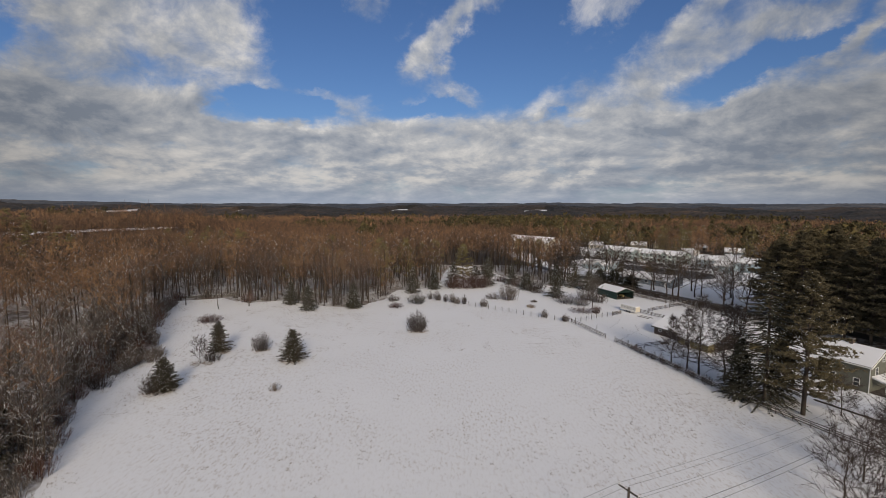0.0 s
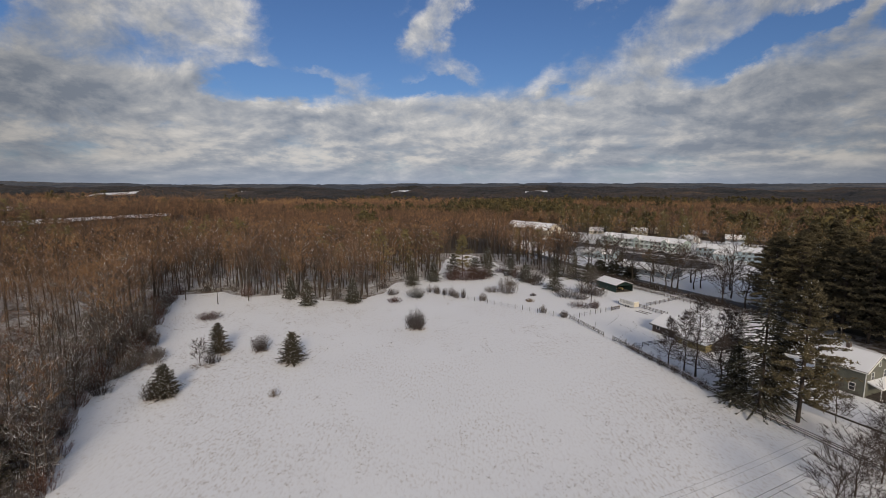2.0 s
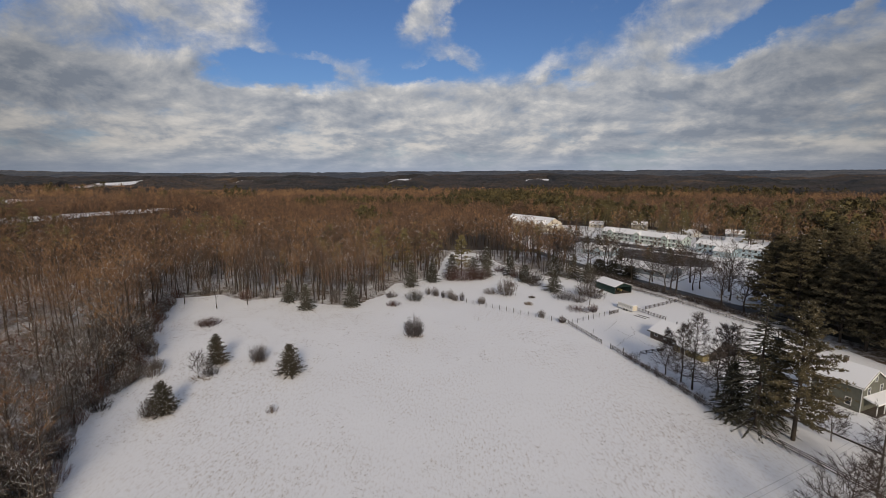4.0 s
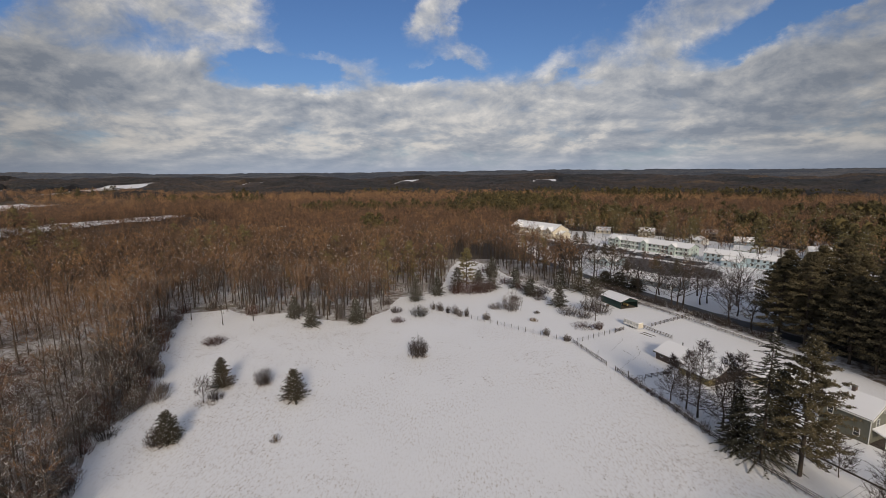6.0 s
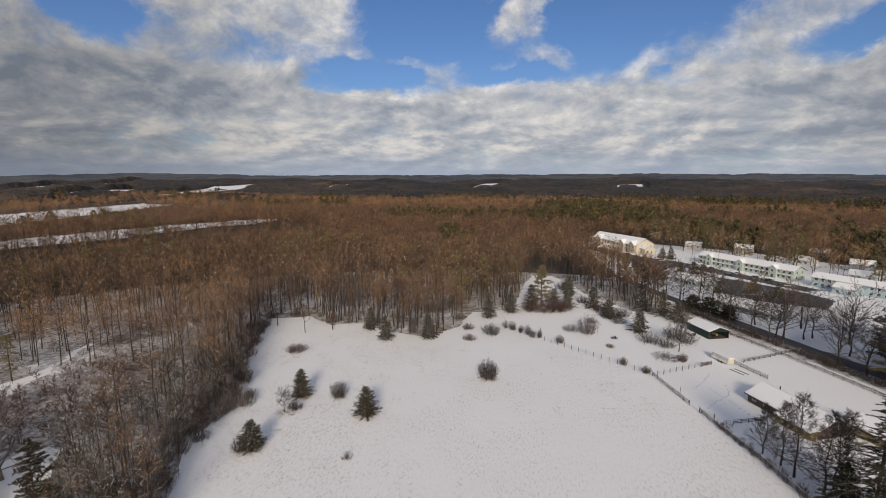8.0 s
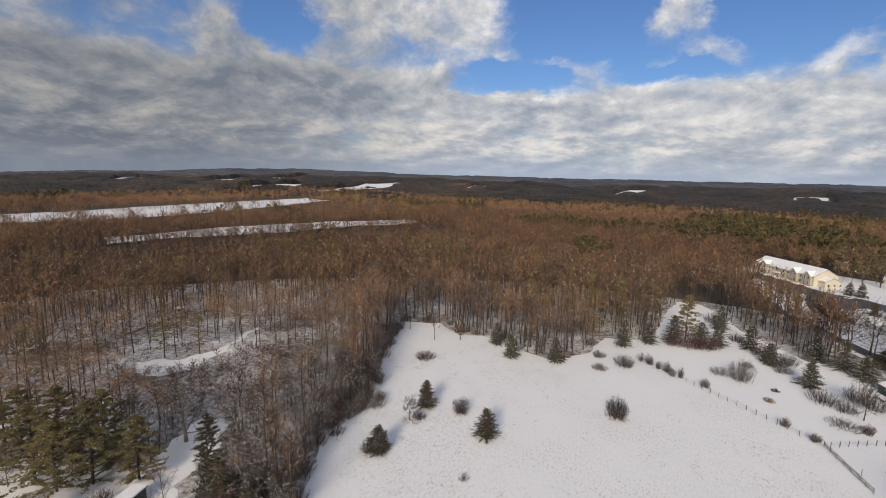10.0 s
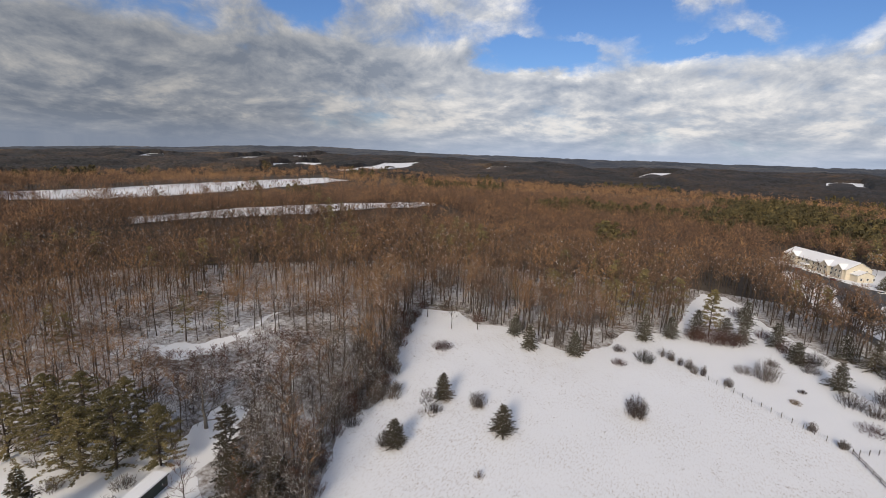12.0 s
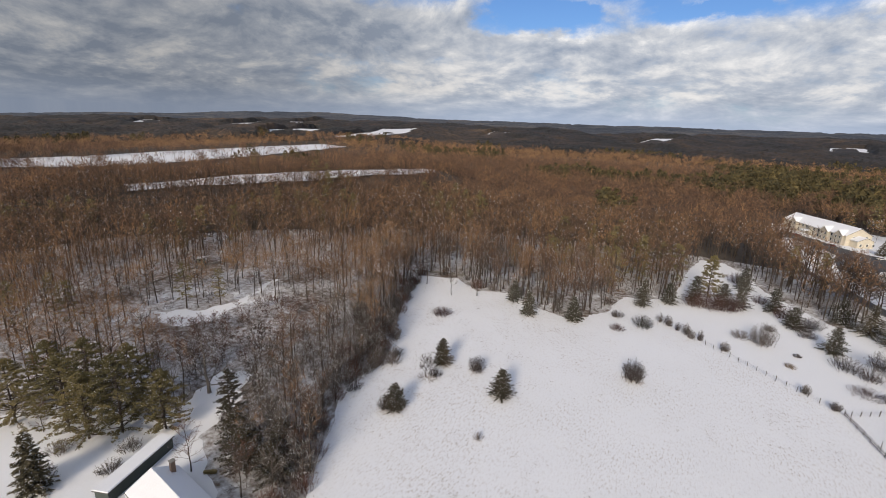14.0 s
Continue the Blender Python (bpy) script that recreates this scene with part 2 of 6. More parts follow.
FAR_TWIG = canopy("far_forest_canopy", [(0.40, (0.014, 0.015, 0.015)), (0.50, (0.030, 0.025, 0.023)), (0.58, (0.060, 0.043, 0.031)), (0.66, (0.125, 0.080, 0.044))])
SNOW = snow_material("snow")
FIELD_SNOW = snow_material("field_snow", grass=0.80)
PADDOCK_SNOW = snow_material("paddock_snow", grass=0.25)
WOOD_FLOOR = snow_material("woodland_floor", litter=0.40)
# horizon woods: distance haze is painted in as a blue grey base colour
HAZE_HILL = canopy("hill_woods_painted_haze", [(0.40, (0.036, 0.044, 0.060)), (0.50, (0.060, 0.067, 0.082)), (0.62, (0.120, 0.112, 0.108))])
FAR_FLOOR = plain("far_forest_floor", (0.045, 0.038, 0.032), (0.10, 0.078, 0.058), 0.02, 0.95)
DRY_GRASS = twiggy("dry_grass", [(0.25, (0.10, 0.075, 0.055)), (0.75, (0.30, 0.23, 0.16))], 0.2)


# ---- mesh helpers ----
RNG = np.random.default_rng(7)


class Geo:
    """Triangles gathered in arrays, with a material slot for each."""

    def __init__(self):
        self.v, self.f, self.m, self.n = [], [], [], 0

    def add(self, v, f, slot=0):
        v, f = np.asarray(v, float).reshape(-1, 3), np.asarray(f, int).reshape(-1, 3)
        self.v.append(v)
        self.f.append(f + self.n)
        self.m.append(np.full(len(f), slot))
        self.n += len(v)

    def tube(self, pts, radii, sides=5, slot=0):
        pts = np.asarray(pts, float)
        k = len(pts)
        d = np.gradient(pts, axis=0)
        d /= np.linalg.norm(d, axis=1, keepdims=True) + 1e-9
        ref = np.where(np.abs(d[:, 2:3]) > 0.9, np.array([[1.0, 0, 0]]), np.array([[0, 0, 1.0]]))
        a = np.cross(d, ref)
        a /= np.linalg.norm(a, axis=1, keepdims=True) + 1e-9
        b = np.cross(d, a)
        ang = np.arange(sides) * 2 * np.pi / sides
        r = np.asarray(radii, float)[:, None, None]
        ring = pts[:, None] + r * (np.cos(ang)[None, :, None] * a[:, None] + np.sin(ang)[None, :, None] * b[:, None])
        f = []
        for i in range(k - 1):
            for j in range(sides):
                p, q = i * sides + j, i * sides + (j + 1) % sides
                f += [(p, q, q + sides), (p, q + sides, p + sides)]
        self.add(ring.reshape(-1, 3), f, slot)

    def spikes(self, base, tip, width, slot=0, rng=RNG):
        """Thin triangles from base points to tip points."""
        base, tip = np.asarray(base, float), np.asarray(tip, float)
        n = len(base)
        if not n:
            return
        d = tip - base
        side = np.cross(d, rng.normal(size=(n, 3)))
        side *= (np.broadcast_to(np.asarray(width, float), (n,)) / (2 * np.linalg.norm(side, axis=1) + 1e-9))[:, None]
        v = np.stack([base - side, base + side, tip], 1).reshape(-1, 3)
        self.add(v, np.arange(3 * n).reshape(-1, 3), slot)

    def arrays(self):
        return np.concatenate(self.v), np.concatenate(self.f), np.concatenate(self.m)


def np_mesh(name, v, f, slots, mats, smooth=False):
    me = bpy.data.meshes.new(name)
    k = f.shape[1]
    me.vertices.add(len(v))
    me.vertices.foreach_set("co", np.ascontiguousarray(v, dtype=np.float32).ravel())
    me.loops.add(f.size)
    me.loops.foreach_set("vertex_index", np.ascontiguousarray(f, dtype=np.int32).ravel())
    me.polygons.add(len(f))
    me.polygons.foreach_set("loop_start", np.arange(0, f.size, k, dtype=np.int32))
    for m in mats:
        me.materials.append(m)
    if len(mats) > 1:
        me.polygons.foreach_set("material_index", np.ascontiguousarray(slots, dtype=np.int32))
    if smooth:
        me.polygons.foreach_set("use_smooth", np.ones(len(f), dtype=bool))
    me.update(calc_edges=True)
    me.validate()
    return me


def geo_mesh(name, geo, mats):
    return np_mesh(name, *geo.arrays(), mats)


def part(name, data, mat, parent, label=""):
    """Links a bmesh or mesh as one mesh object under a thing or a part."""
    if isinstance(data, bmesh.types.BMesh):
        me = bpy.data.meshes.new(name)
        data.to_mesh(me)
        data.free()
        me.materials.append(mat)
        data = me
    ob = new(name, data)
    ob.parent = parent
    return tagged(ob, label) if label else ob


def thing(name, m, label, category, group="", kind=""):
    ob = new(name)
    ob.matrix_world = m
    return tagged(ob, label, category, group, kind)


def box(bm, x0, y0, z0, x1, y1, z1, bevel=0.0):
    r = bmesh.ops.create_cube(bm, size=1.0)
    bmesh.ops.transform(bm, verts=r["verts"], matrix=Matrix.LocRotScale(((x0 + x1) / 2, (y0 + y1) / 2, (z0 + z1) / 2), None, (abs(x1 - x0), abs(y1 - y0), abs(z1 - z0))))
    if bevel:
        es = list({e for v in r["verts"] for e in v.link_edges})
        bmesh.ops.bevel(bm, geom=es, offset=bevel, segments=1, affect="EDGES")
    return bm


def boxes(*dims, bevel=0.0):
    bm = bmesh.new()
    for d in dims:
        box(bm, *d, bevel=bevel)
    return bm


def beam(bm, a, b, w, h):
    """A squared timber from a to b."""
    a, b = Vector(a), Vector(b)
    d = b - a
    q = d.to_track_quat("X", "Z")
    r = bmesh.ops.create_cube(bm, size=1.0)
    bmesh.ops.transform(bm, verts=r["verts"], matrix=Matrix.LocRotScale((a + b) / 2, q, (d.length, w, h)))
    return bm


def slab(pts, thick):
    """A plate from a ring of points, thickened downwards."""
    bm = bmesh.new()
    top = [bm.verts.new(p) for p in pts]
    low = [bm.verts.new((p[0], p[1], p[2] - thick)) for p in pts]
    bm.faces.new(top)
    bm.faces.new(low[::-1])
    n = len(pts)
    for i in range(n):
        bm.faces.new((top[i], low[i], low[(i + 1) % n], top[(i + 1) % n]))
    bmesh.ops.recalc_face_normals(bm, faces=bm.faces)
    return bm


def inside(poly, p):
    """Which of the points p (n, 2) lie in the polygon."""
    poly = np.asarray(poly, float)
    x, y = p[:, 0], p[:, 1]
    hit = np.zeros(len(p), bool)
    j = len(poly) - 1
    for i in range(len(poly)):
        xi, yi, xj, yj = *poly[i], *poly[j]
        c = ((yi > y) != (yj > y)) & (x < (xj - xi) * (y - yi) / (yj - yi + 1e-12) + xi)
        hit ^= c
        j = i
    return hit


def along(line, step):
    """Points each step metres along a line, with their directions."""
    line = np.asarray(line, float)
    seg = np.linalg.norm(np.diff(line, axis=0), axis=1)
    s = np.concatenate([[0], np.cumsum(seg)])
    n = max(int(round(s[-1] / step)), 1)
    q = np.linspace(0, s[-1], n + 1)
    out = np.stack([np.interp(q, s, line[:, i]) for i in range(line.shape[1])], 1)
    d = np.gradient(out, axis=0)
    return out, d / (np.linalg.norm(d, axis=1, keepdims=True) + 1e-9)


# ---- plants ----
def unit(v):
    return v / (np.linalg.norm(v, axis=-1, keepdims=True) + 1e-9)


def bare_tree(rng, h, spread=0.28, limbs=16, subs=4, twigs=5, low=0.3, lean=0.03, twig_w=0.05, rise=0.9, crown_top=0.84, taper=0.30, snow=0.06, stout=1.0):
    """A leafless tree: (trunk and limbs, crown of twigs)."""
    wood, crown = Geo(), Geo()
    r0 = (0.009 * h + 0.03) * stout
    k = 7
    top = np.array([rng.normal() * lean * h, rng.normal() * lean * h, h])
    s = np.linspace(0, 1, k)
    path = s[:, None] * top + np.concatenate([np.zeros((1, 3)), rng.normal(size=(k - 1, 3)) * h * 0.010])
    path[:, 2] = s * h * 0.97
    path[0, 2] = -0.25
    wood.tube(path, r0 * (1 - 0.88 * s) * np.where(s == 0, 1.35, 1), 6)
    base, tip, wid = [], [], []
    for i in range(limbs):
        f = low + (crown_top - low) * ((i + rng.random()) / limbs) ** 0.85
        p0 = np.array([np.interp(f, s, path[:, c]) for c in range(3)])
        az = i * 2.4 + rng.normal() * 0.4
        ln = h * spread * (1.05 - taper * f) * rng.uniform(0.7, 1.25)
        out = unit(np.array([np.cos(az), np.sin(az), rise * rng.uniform(0.5, 1.3) * (0.6 + f)]))
        p1 = p0 + out * ln * 0.5 + rng.normal(size=3) * ln * 0.05
        p2 = p0 + out * ln + np.array([0, 0, ln * 0.16]) + rng.normal(size=3) * ln * 0.10
        rl = r0 * (1 - 0.85 * f) * 0.45
        wood.tube([p0, p1, p2], [rl, rl * 0.65, 0.012], 3)
        for j in range(subs):
            g = rng.uniform(0.25, 1.0)
            q0 = p0 + (p1 - p0) * min(2 * g, 1) + (p2 - p1) * max(2 * g - 1, 0)
            d = unit(out + rng.normal(size=3) * 0.55 + np.array([0, 0, 0.25]))
            l2 = ln * rng.uniform(0.30, 0.55)
            q1 = q0 + d * l2
            base.append(q0), tip.append(q1), wid.append(twig_w * 1.5)
            for _ in range(twigs):
                a = q0 + (q1 - q0) * rng.uniform(0.15, 1.0)
                e = unit(d + rng.normal(size=3) * 0.55 + np.array([0, 0, 0.2]))
                base.append(a), tip.append(a + e * rng.uniform(0.5, 1.3) * (0.5 + 0.025 * h)), wid.append(twig_w)
    base, tip, wid = np.array(base), np.array(tip), np.array(wid)
    white = (rng.random(len(base)) < snow) & (wid <= twig_w)
    crown.spikes(base[~white], tip[~white], wid[~white], 0, rng)
    if white.any():
        crown.spikes(base[white], tip[white], wid[white] * 0.7, 1, rng)
    return wood, crown


def conifer(rng, h, radius, whorls=16, per=9, sprays=7, droop=0.25, low=0.04, power=0.85, spray=0.55, snow=0.07, ragged=0.25):
    """A needle tree: (trunk, foliage of small sprays on boughs)."""
    wood, leaf = Geo(), Geo()
    wood.tube([(0, 0, -0.2), (0, 0, h * 0.5), (0, 0, h * 0.97)], [0.013 * h + 0.03, 0.008 * h + 0.02, 0.015], 6)
    b, t, w = [], [], []
    for i in range(whorls):
        f = low + (0.97 - low) * (i + rng.random() * 0.6) / whorls
        n = max(4, int(per * (1 - 0.4 * f)))
        for j in range(n):
            az = j * 2 * np.pi / n + rng.random() * 1.2 + i
            ln = radius * ((1 - f) ** power + 0.05) * min(1.0, 0.66 + 2.6 * f) * rng.uniform(1 - ragged, 1 + ragged)
            z0 = f * h
            d = np.array([np.cos(az), np.sin(az), 0.0])
            end = np.array([0, 0, z0]) + d * ln + np.array([0, 0, -droop * ln + rng.normal() * 0.1 + 0.35 * f * ln])
            if ln > 0.8:
                wood.spikes([np.array([0, 0, z0])], [end], 0.06 + 0.01 * ln, 0, rng)
            m = max(2, int(sprays * (0.35 + ln / (radius + 1e-6))))
            for u in np.linspace(0.22, 1.0, m):
                p = np.array([0, 0, z0]) * (1 - u) + end * u
                sz = spray * rng.uniform(0.7, 1.3) * (1.1 - 0.35 * u)
                side = np.array([-d[1], d[0], 0])
                for sgn in (-1, 1):
                    q = p + (d * rng.uniform(0.3, 0.9) + side * sgn * rng.uniform(0.4, 1.1) + np.array([0, 0, rng.uniform(-0.45, 0.25)])) * sz
                    b.append(p), t.append(q), w.append(sz * 0.62)
                b.append(p), t.append(p + (d * 0.7 + np.array([0, 0, rng.uniform(-0.6, 0.5)])) * sz), w.append(sz * 0.5)
    for _ in range(5):
        b.append(np.array([0, 0, h * 0.93])), t.append(np.array([rng.normal() * 0.12, rng.normal() * 0.12, h * rng.uniform(0.97, 1.02)])), w.append(0.22)
    b, t, w = np.array(b), np.array(t), np.array(w)
    white = rng.random(len(b)) < snow
    leaf.spikes(b[~white], t[~white], w[~white], 0, rng)
    if white.any():
        leaf.spikes(b[white] + [0, 0, 0.04], t[white] + [0, 0, 0.04], w[white] * 0.4, 1, rng)
    return wood, leaf


def pine(rng, h, radius, limbs=26, clumps=9, low=0.3, size=0.9, snow=0.03, blades=12):
    """A white pine: bare lower trunk, level limbs, tufted needles."""
    wood, leaf = Geo(), Geo()
    wood.tube([(0, 0, -0.3), (rng.normal() * 0.2, rng.normal() * 0.2, h * 0.5), (0, 0, h * 0.96)], [0.014 * h + 0.04, 0.010 * h, 0.03], 7)
    b, t, w = [], [], []
    for i in range(limbs):
        f = low + (0.98 - low) * (i + rng.random()) / limbs
        az = i * 2.4 + rng.normal() * 0.3
        shape = np.sin(np.pi * min(1, (f - low) / (1 - low) * 0.64 + 0.38)) ** 0.7
        ln = radius * shape * rng.uniform(0.65, 1.2)
        d = np.array([np.cos(az), np.sin(az), 0.0])
        p0 = np.array([0, 0, f * h])
        p1 = p0 + d * ln + np.array([0, 0, ln * rng.uniform(0.0, 0.30)])
        wood.tube([p0, (p0 + p1) / 2 - [0, 0, 0.04 * ln], p1], [0.05 + 0.012 * ln, 0.04, 0.015], 3)
        for u in rng.uniform(0.3, 1.05, clumps):
            c = p0 + (p1 - p0) * u + rng.normal(size=3) * np.array([0.5, 0.5, 0.22]) * size
            e = rng.normal(size=(blades, 3)) * np.array([1, 1, 0.55]) + [0, 0, 0.35]
            e = unit(e) * size * rng.uniform(0.5, 1.0, (blades, 1))
            b.append(np.repeat(c[None], blades, 0) + e * 0.12), t.append(c + e), w.append(np.full(blades, size * 0.27))
    b, t, w = np.concatenate(b), np.concatenate(t), np.concatenate(w)
    white = rng.random(len(b)) < snow
    leaf.spikes(b[~white], t[~white], w[~white], 0, rng)
    if white.any():
        leaf.spikes(b[white] + [0, 0, 0.05], t[white] + [0, 0, 0.05], w[white] * 0.5, 1, rng)
    return wood, leaf


def shrub(rng, h, radius, stems=40, twigs=6, w=0.075, snow=0.05):
    """A leafless bush: stems fan from the ground, twigs along them."""
    g = Geo()
    b, t, ww = [], [], []
    stems, twigs = int(stems * 2.4), twigs + 3
    radius, h = radius * 1.25, h * 1.05
    for i in range(stems):
        az, out = rng.uniform(0, 2 * np.pi), rng.random() ** 0.6 * radius
        foot = np.array([np.cos(az), np.sin(az), 0]) * out * rng.uniform(0.25, 0.85) + [0, 0, -0.08]
        tip = np.array([np.cos(az) * out, np.sin(az) * out, h * rng.uniform(0.6, 1.0) * (1 - 0.5 * (out / radius) ** 2)])
        b.append(foot), t.append(tip), ww.append(w * 1.1)
        for _ in range(twigs):
            p = foot + (tip - foot) * rng.uniform(0.25, 1.0)
            q = p + unit((tip - foot) / h + rng.normal(size=3) * 0.6 + [0, 0, 0.2]) * rng.uniform(0.25, 0.65) * (0.3 + 0.22 * h)
            b.append(p), t.append(q), ww.append(w * 0.75)
    b, t, ww = np.array(b), np.array(t), np.array(ww)
    white = (rng.random(len(b)) < snow) & (ww <= w)
    g.spikes(b[~white], t[~white], ww[~white], 0, rng)
    if white.any():
        g.spikes(b[white], t[white], ww[white] * 0.7, 1, rng)
    return g


def scatter(name, kinds, pos, rng, mats, label, category, zrot=True, smin=0.8, smax=1.2, pick=None):
    """Many copies of a few plants joined into one object of kind stuff."""
    V, F, M, n = [], [], [], 0
    if not len(pos):
        return None
    which = rng.integers(0, len(kinds), len(pos)) if pick is None else pick
    for k, (v, f, m) in enumerate(kinds):
        sel = np.where(which == k)[0]
        if not len(sel):
            continue
        a = rng.uniform(0, 2 * np.pi, len(sel))
        s = rng.uniform(smin, smax, len(sel))
        c, d = np.cos(a) * s, np.sin(a) * s
        X = v[None, :, 0] * c[:, None] - v[None, :, 1] * d[:, None] + pos[sel, 0][:, None]
        Y = v[None, :, 0] * d[:, None] + v[None, :, 1] * c[:, None] + pos[sel, 1][:, None]
        Z = v[None, :, 2] * s[:, None] + pos[sel, 2][:, None]
        V.append(np.stack([X, Y, Z], -1).reshape(-1, 3))
        F.append((f[None] + (np.arange(len(sel)) * len(v))[:, None, None]).reshape(-1, 3) + n)
        M.append(np.tile(m, len(sel)))
        n += len(sel) * len(v)
    ob = new(name, np_mesh(name, np.concatenate(V), np.concatenate(F), np.concatenate(M), mats))
    return tagged(ob, label, category, kind="stuff")


def joined(wood, crown):
    """Trunk and crown as one template: slot 0 wood, 1 twigs, 2 snow."""
    (v1, f1, m1), (v2, f2, m2) = wood.arrays(), crown.arrays()
    return np.concatenate([v1, v2]), np.concatenate([f1, f2 + len(v1)]), np.concatenate([m1, m2 + 1])


# ---- the lie of the land ----
EDGE_WEST = [(-40, 38), (-55, 62), (-63, 76), (-74, 95), (-73, 113), (-80, 127), (-87, 140), (-95, 158), (-101, 176)]
EDGE_NORTH = [(-101, 176), (-104, 186), (-90, 192), (-76, 182), (-64, 187), (-48, 178), (-33, 175), (-24, 189), (-21, 211), (-8, 216)]
FENCE_EAST = [(10, 179), (23.4, 168), (35.3, 158), (42, 153), (47, 134.5), (48.3, 130.5), (51, 121), (54.2, 110), (57, 97), (63.3, 80), (70, 62), (84, 20)]
FIELD = EDGE_WEST + EDGE_NORTH[1:] + [(-4, 190)] + FENCE_EAST + [(90, -60), (-60, -60), (-45, 0)]
PADDOCK = [(-4, 190), (-8, 216), (-3, 222), (-1, 242), (1, 270), (6, 296), (18, 296), (26, 280), (31, 260), (39, 243), (52, 224), (66, 226), (98, 170), (112, 140), (118, 100), (110, 60), (92, 20), (84, 20), (70, 62), (63.3, 80), (57, 97), (54.2, 110), (51, 121), (48.3, 130.5), (47, 134.5), (42, 153), (35.3, 158), (23.4, 168), (10, 179)]
YARD = [(-150, 8), (-128, 52), (-112, 60), (-92, 64), (-84, 62), (-78, 58), (-66, 52), (-54, 40), (-40, 0)]
GLADE = [(-160, 97), (-152, 93), (-143, 95), (-138, 104), (-142, 116), (-147, 130), (-152, 146), (-154, 146), (-150, 132), (-146, 119), (-149, 108), (-156, 102)]
ESTATE = [(58, 300), (72, 240), (90, 218), (112, 176), (150, 150), (230, 180), (250, 330), (170, 420), (80, 465), (50, 450), (52, 350)]


# broad rises that carry open fields: line, flat half width, foot, height
RISES = [
    ([(-331, 184), (-316, 258), (-297, 317), (-255, 412)], 24, 85, 16.5),
    ([(-625, 216), (-590, 280), (-600, 380), (-604, 495), (-623, 684)], 75, 170, 8),
    ([(-900, 830), (-1010, 1000), (-1090, 1180)], 110, 320, 14),
    ([(-760, 900), (-830, 1130), (-960, 1380)], 100, 300, 14),
    ([(-1420, 1200), (-1560, 1700)], 110, 350, 16),
    ([(-190, 1700), (-150, 2050)], 60, 250, 12),
    ([(-930, 1300), (-1030, 1560)], 90, 280, 14),
    ([(-710, 1680), (-760, 1900)], 60, 220, 12),
    ([(-1640, 950), (-1800, 1080)], 60, 220, 12),
    ([(350, 1800), (400, 2060)], 60, 220, 12),
]


def rises(x, y):
    x, y = np.asarray(x, float), np.asarray(y, float)
    z = np.zeros(x.shape)
    for line, flat, foot, h in RISES:
        d = np.full(x.shape, 1e9)
        for px, py in along(line, 30)[0]:
            d = np.minimum(d, np.hypot(x - px, y - py))
        k = np.clip((foot - d) / (foot - flat), 0, 1)
        z = np.maximum(z, h * k * k * (3 - 2 * k))
    return z


def hills(x, y):
    """Height of the ground: flat near by, long low ridges far off."""
    r = np.hypot(x, y)
    az = np.degrees(np.arctan2(x, y))
    rim = np.interp(az, [-110, -72, -58, -50, -43, -32, -14, 2, 14, 40, 70], [-60, -40, 0, 34, 52, 30, 32, 42, 48, 42, 40])
    far = np.clip((r - 1500) / 3100, 0, 1) ** 1.3
    roll = 9 * np.sin(az * 0.55 + r / 620) * np.sin(r / 830 + az * 0.13) + 2.5 * np.sin(az * 1.9 + r / 310)
    return rim * far + roll * np.clip((r - 1100) / 1200, 0, 1) * (1 - 0.6 * far) + rises(x, y)


def build_ground():
    radii = np.concatenate([[0.01], np.linspace(40, 900, 40), np.geomspace(930, 4850, 46)])
    angs = np.radians(np.linspace(-180, 180, 241))
    R, A = np.meshgrid(radii, angs, indexing="ij")
    X, Y = R * np.sin(A), R * np.cos(A)
    Z = hills(X, Y) - 0.06
    n, m = R.shape
    idx = np.arange(n * m).reshape(n, m)
    f = np.stack([idx[:-1, :-1], idx[:-1, 1:], idx[1:, 1:], idx[1:, :-1]], -1).reshape(-1, 4)[:, ::-1]
    # past 3 km the ground takes the colour with haze painted in
    me = np_mesh("ground", np.stack([X, Y, Z], -1).reshape(-1, 3), f, ((R[:-1, :-1] > 285) * 1 + (R[:-1, :-1] > 3000)).ravel(), [WOOD_FLOOR, FAR_FLOOR, HAZE_HILL], True)
    tagged(new("ground", me), "woodland floor with leaf litter under patchy snow", "ground", kind="structure")


def sheet(name, poly, z, mat, label, category, step=2.0, ragged=1.2, swell=0.12, kind="structure"):
    """A ground cover with an uneven rim, laid over the ground."""
    ring, _ = along(list(poly) + [poly[0]], step)
    ring = ring[:-1]
    bm = bmesh.new()
    vs = []
    for x, y in ring:
        o = noise.noise_vector(Vector((x * 0.35, y * 0.35, 1.7))) * ragged
        vs.append(bm.verts.new((x + o.x, y + o.y, z)))
    es = [bm.edges.new((vs[i], vs[(i + 1) % len(vs)])) for i in range(len(vs))]
    bmesh.ops.triangle_fill(bm, edges=es, use_beauty=True)
    bmesh.ops.recalc_face_normals(bm, faces=bm.faces)
    if sum(f.normal.z * f.calc_area() for f in bm.faces) < 0:
        bmesh.ops.reverse_faces(bm, faces=bm.faces)
    me = bpy.data.meshes.new(name)
    bm.to_mesh(me)
    bm.free()
    me.materials.append(mat)
    return tagged(new(name, me), label, category, kind=kind)


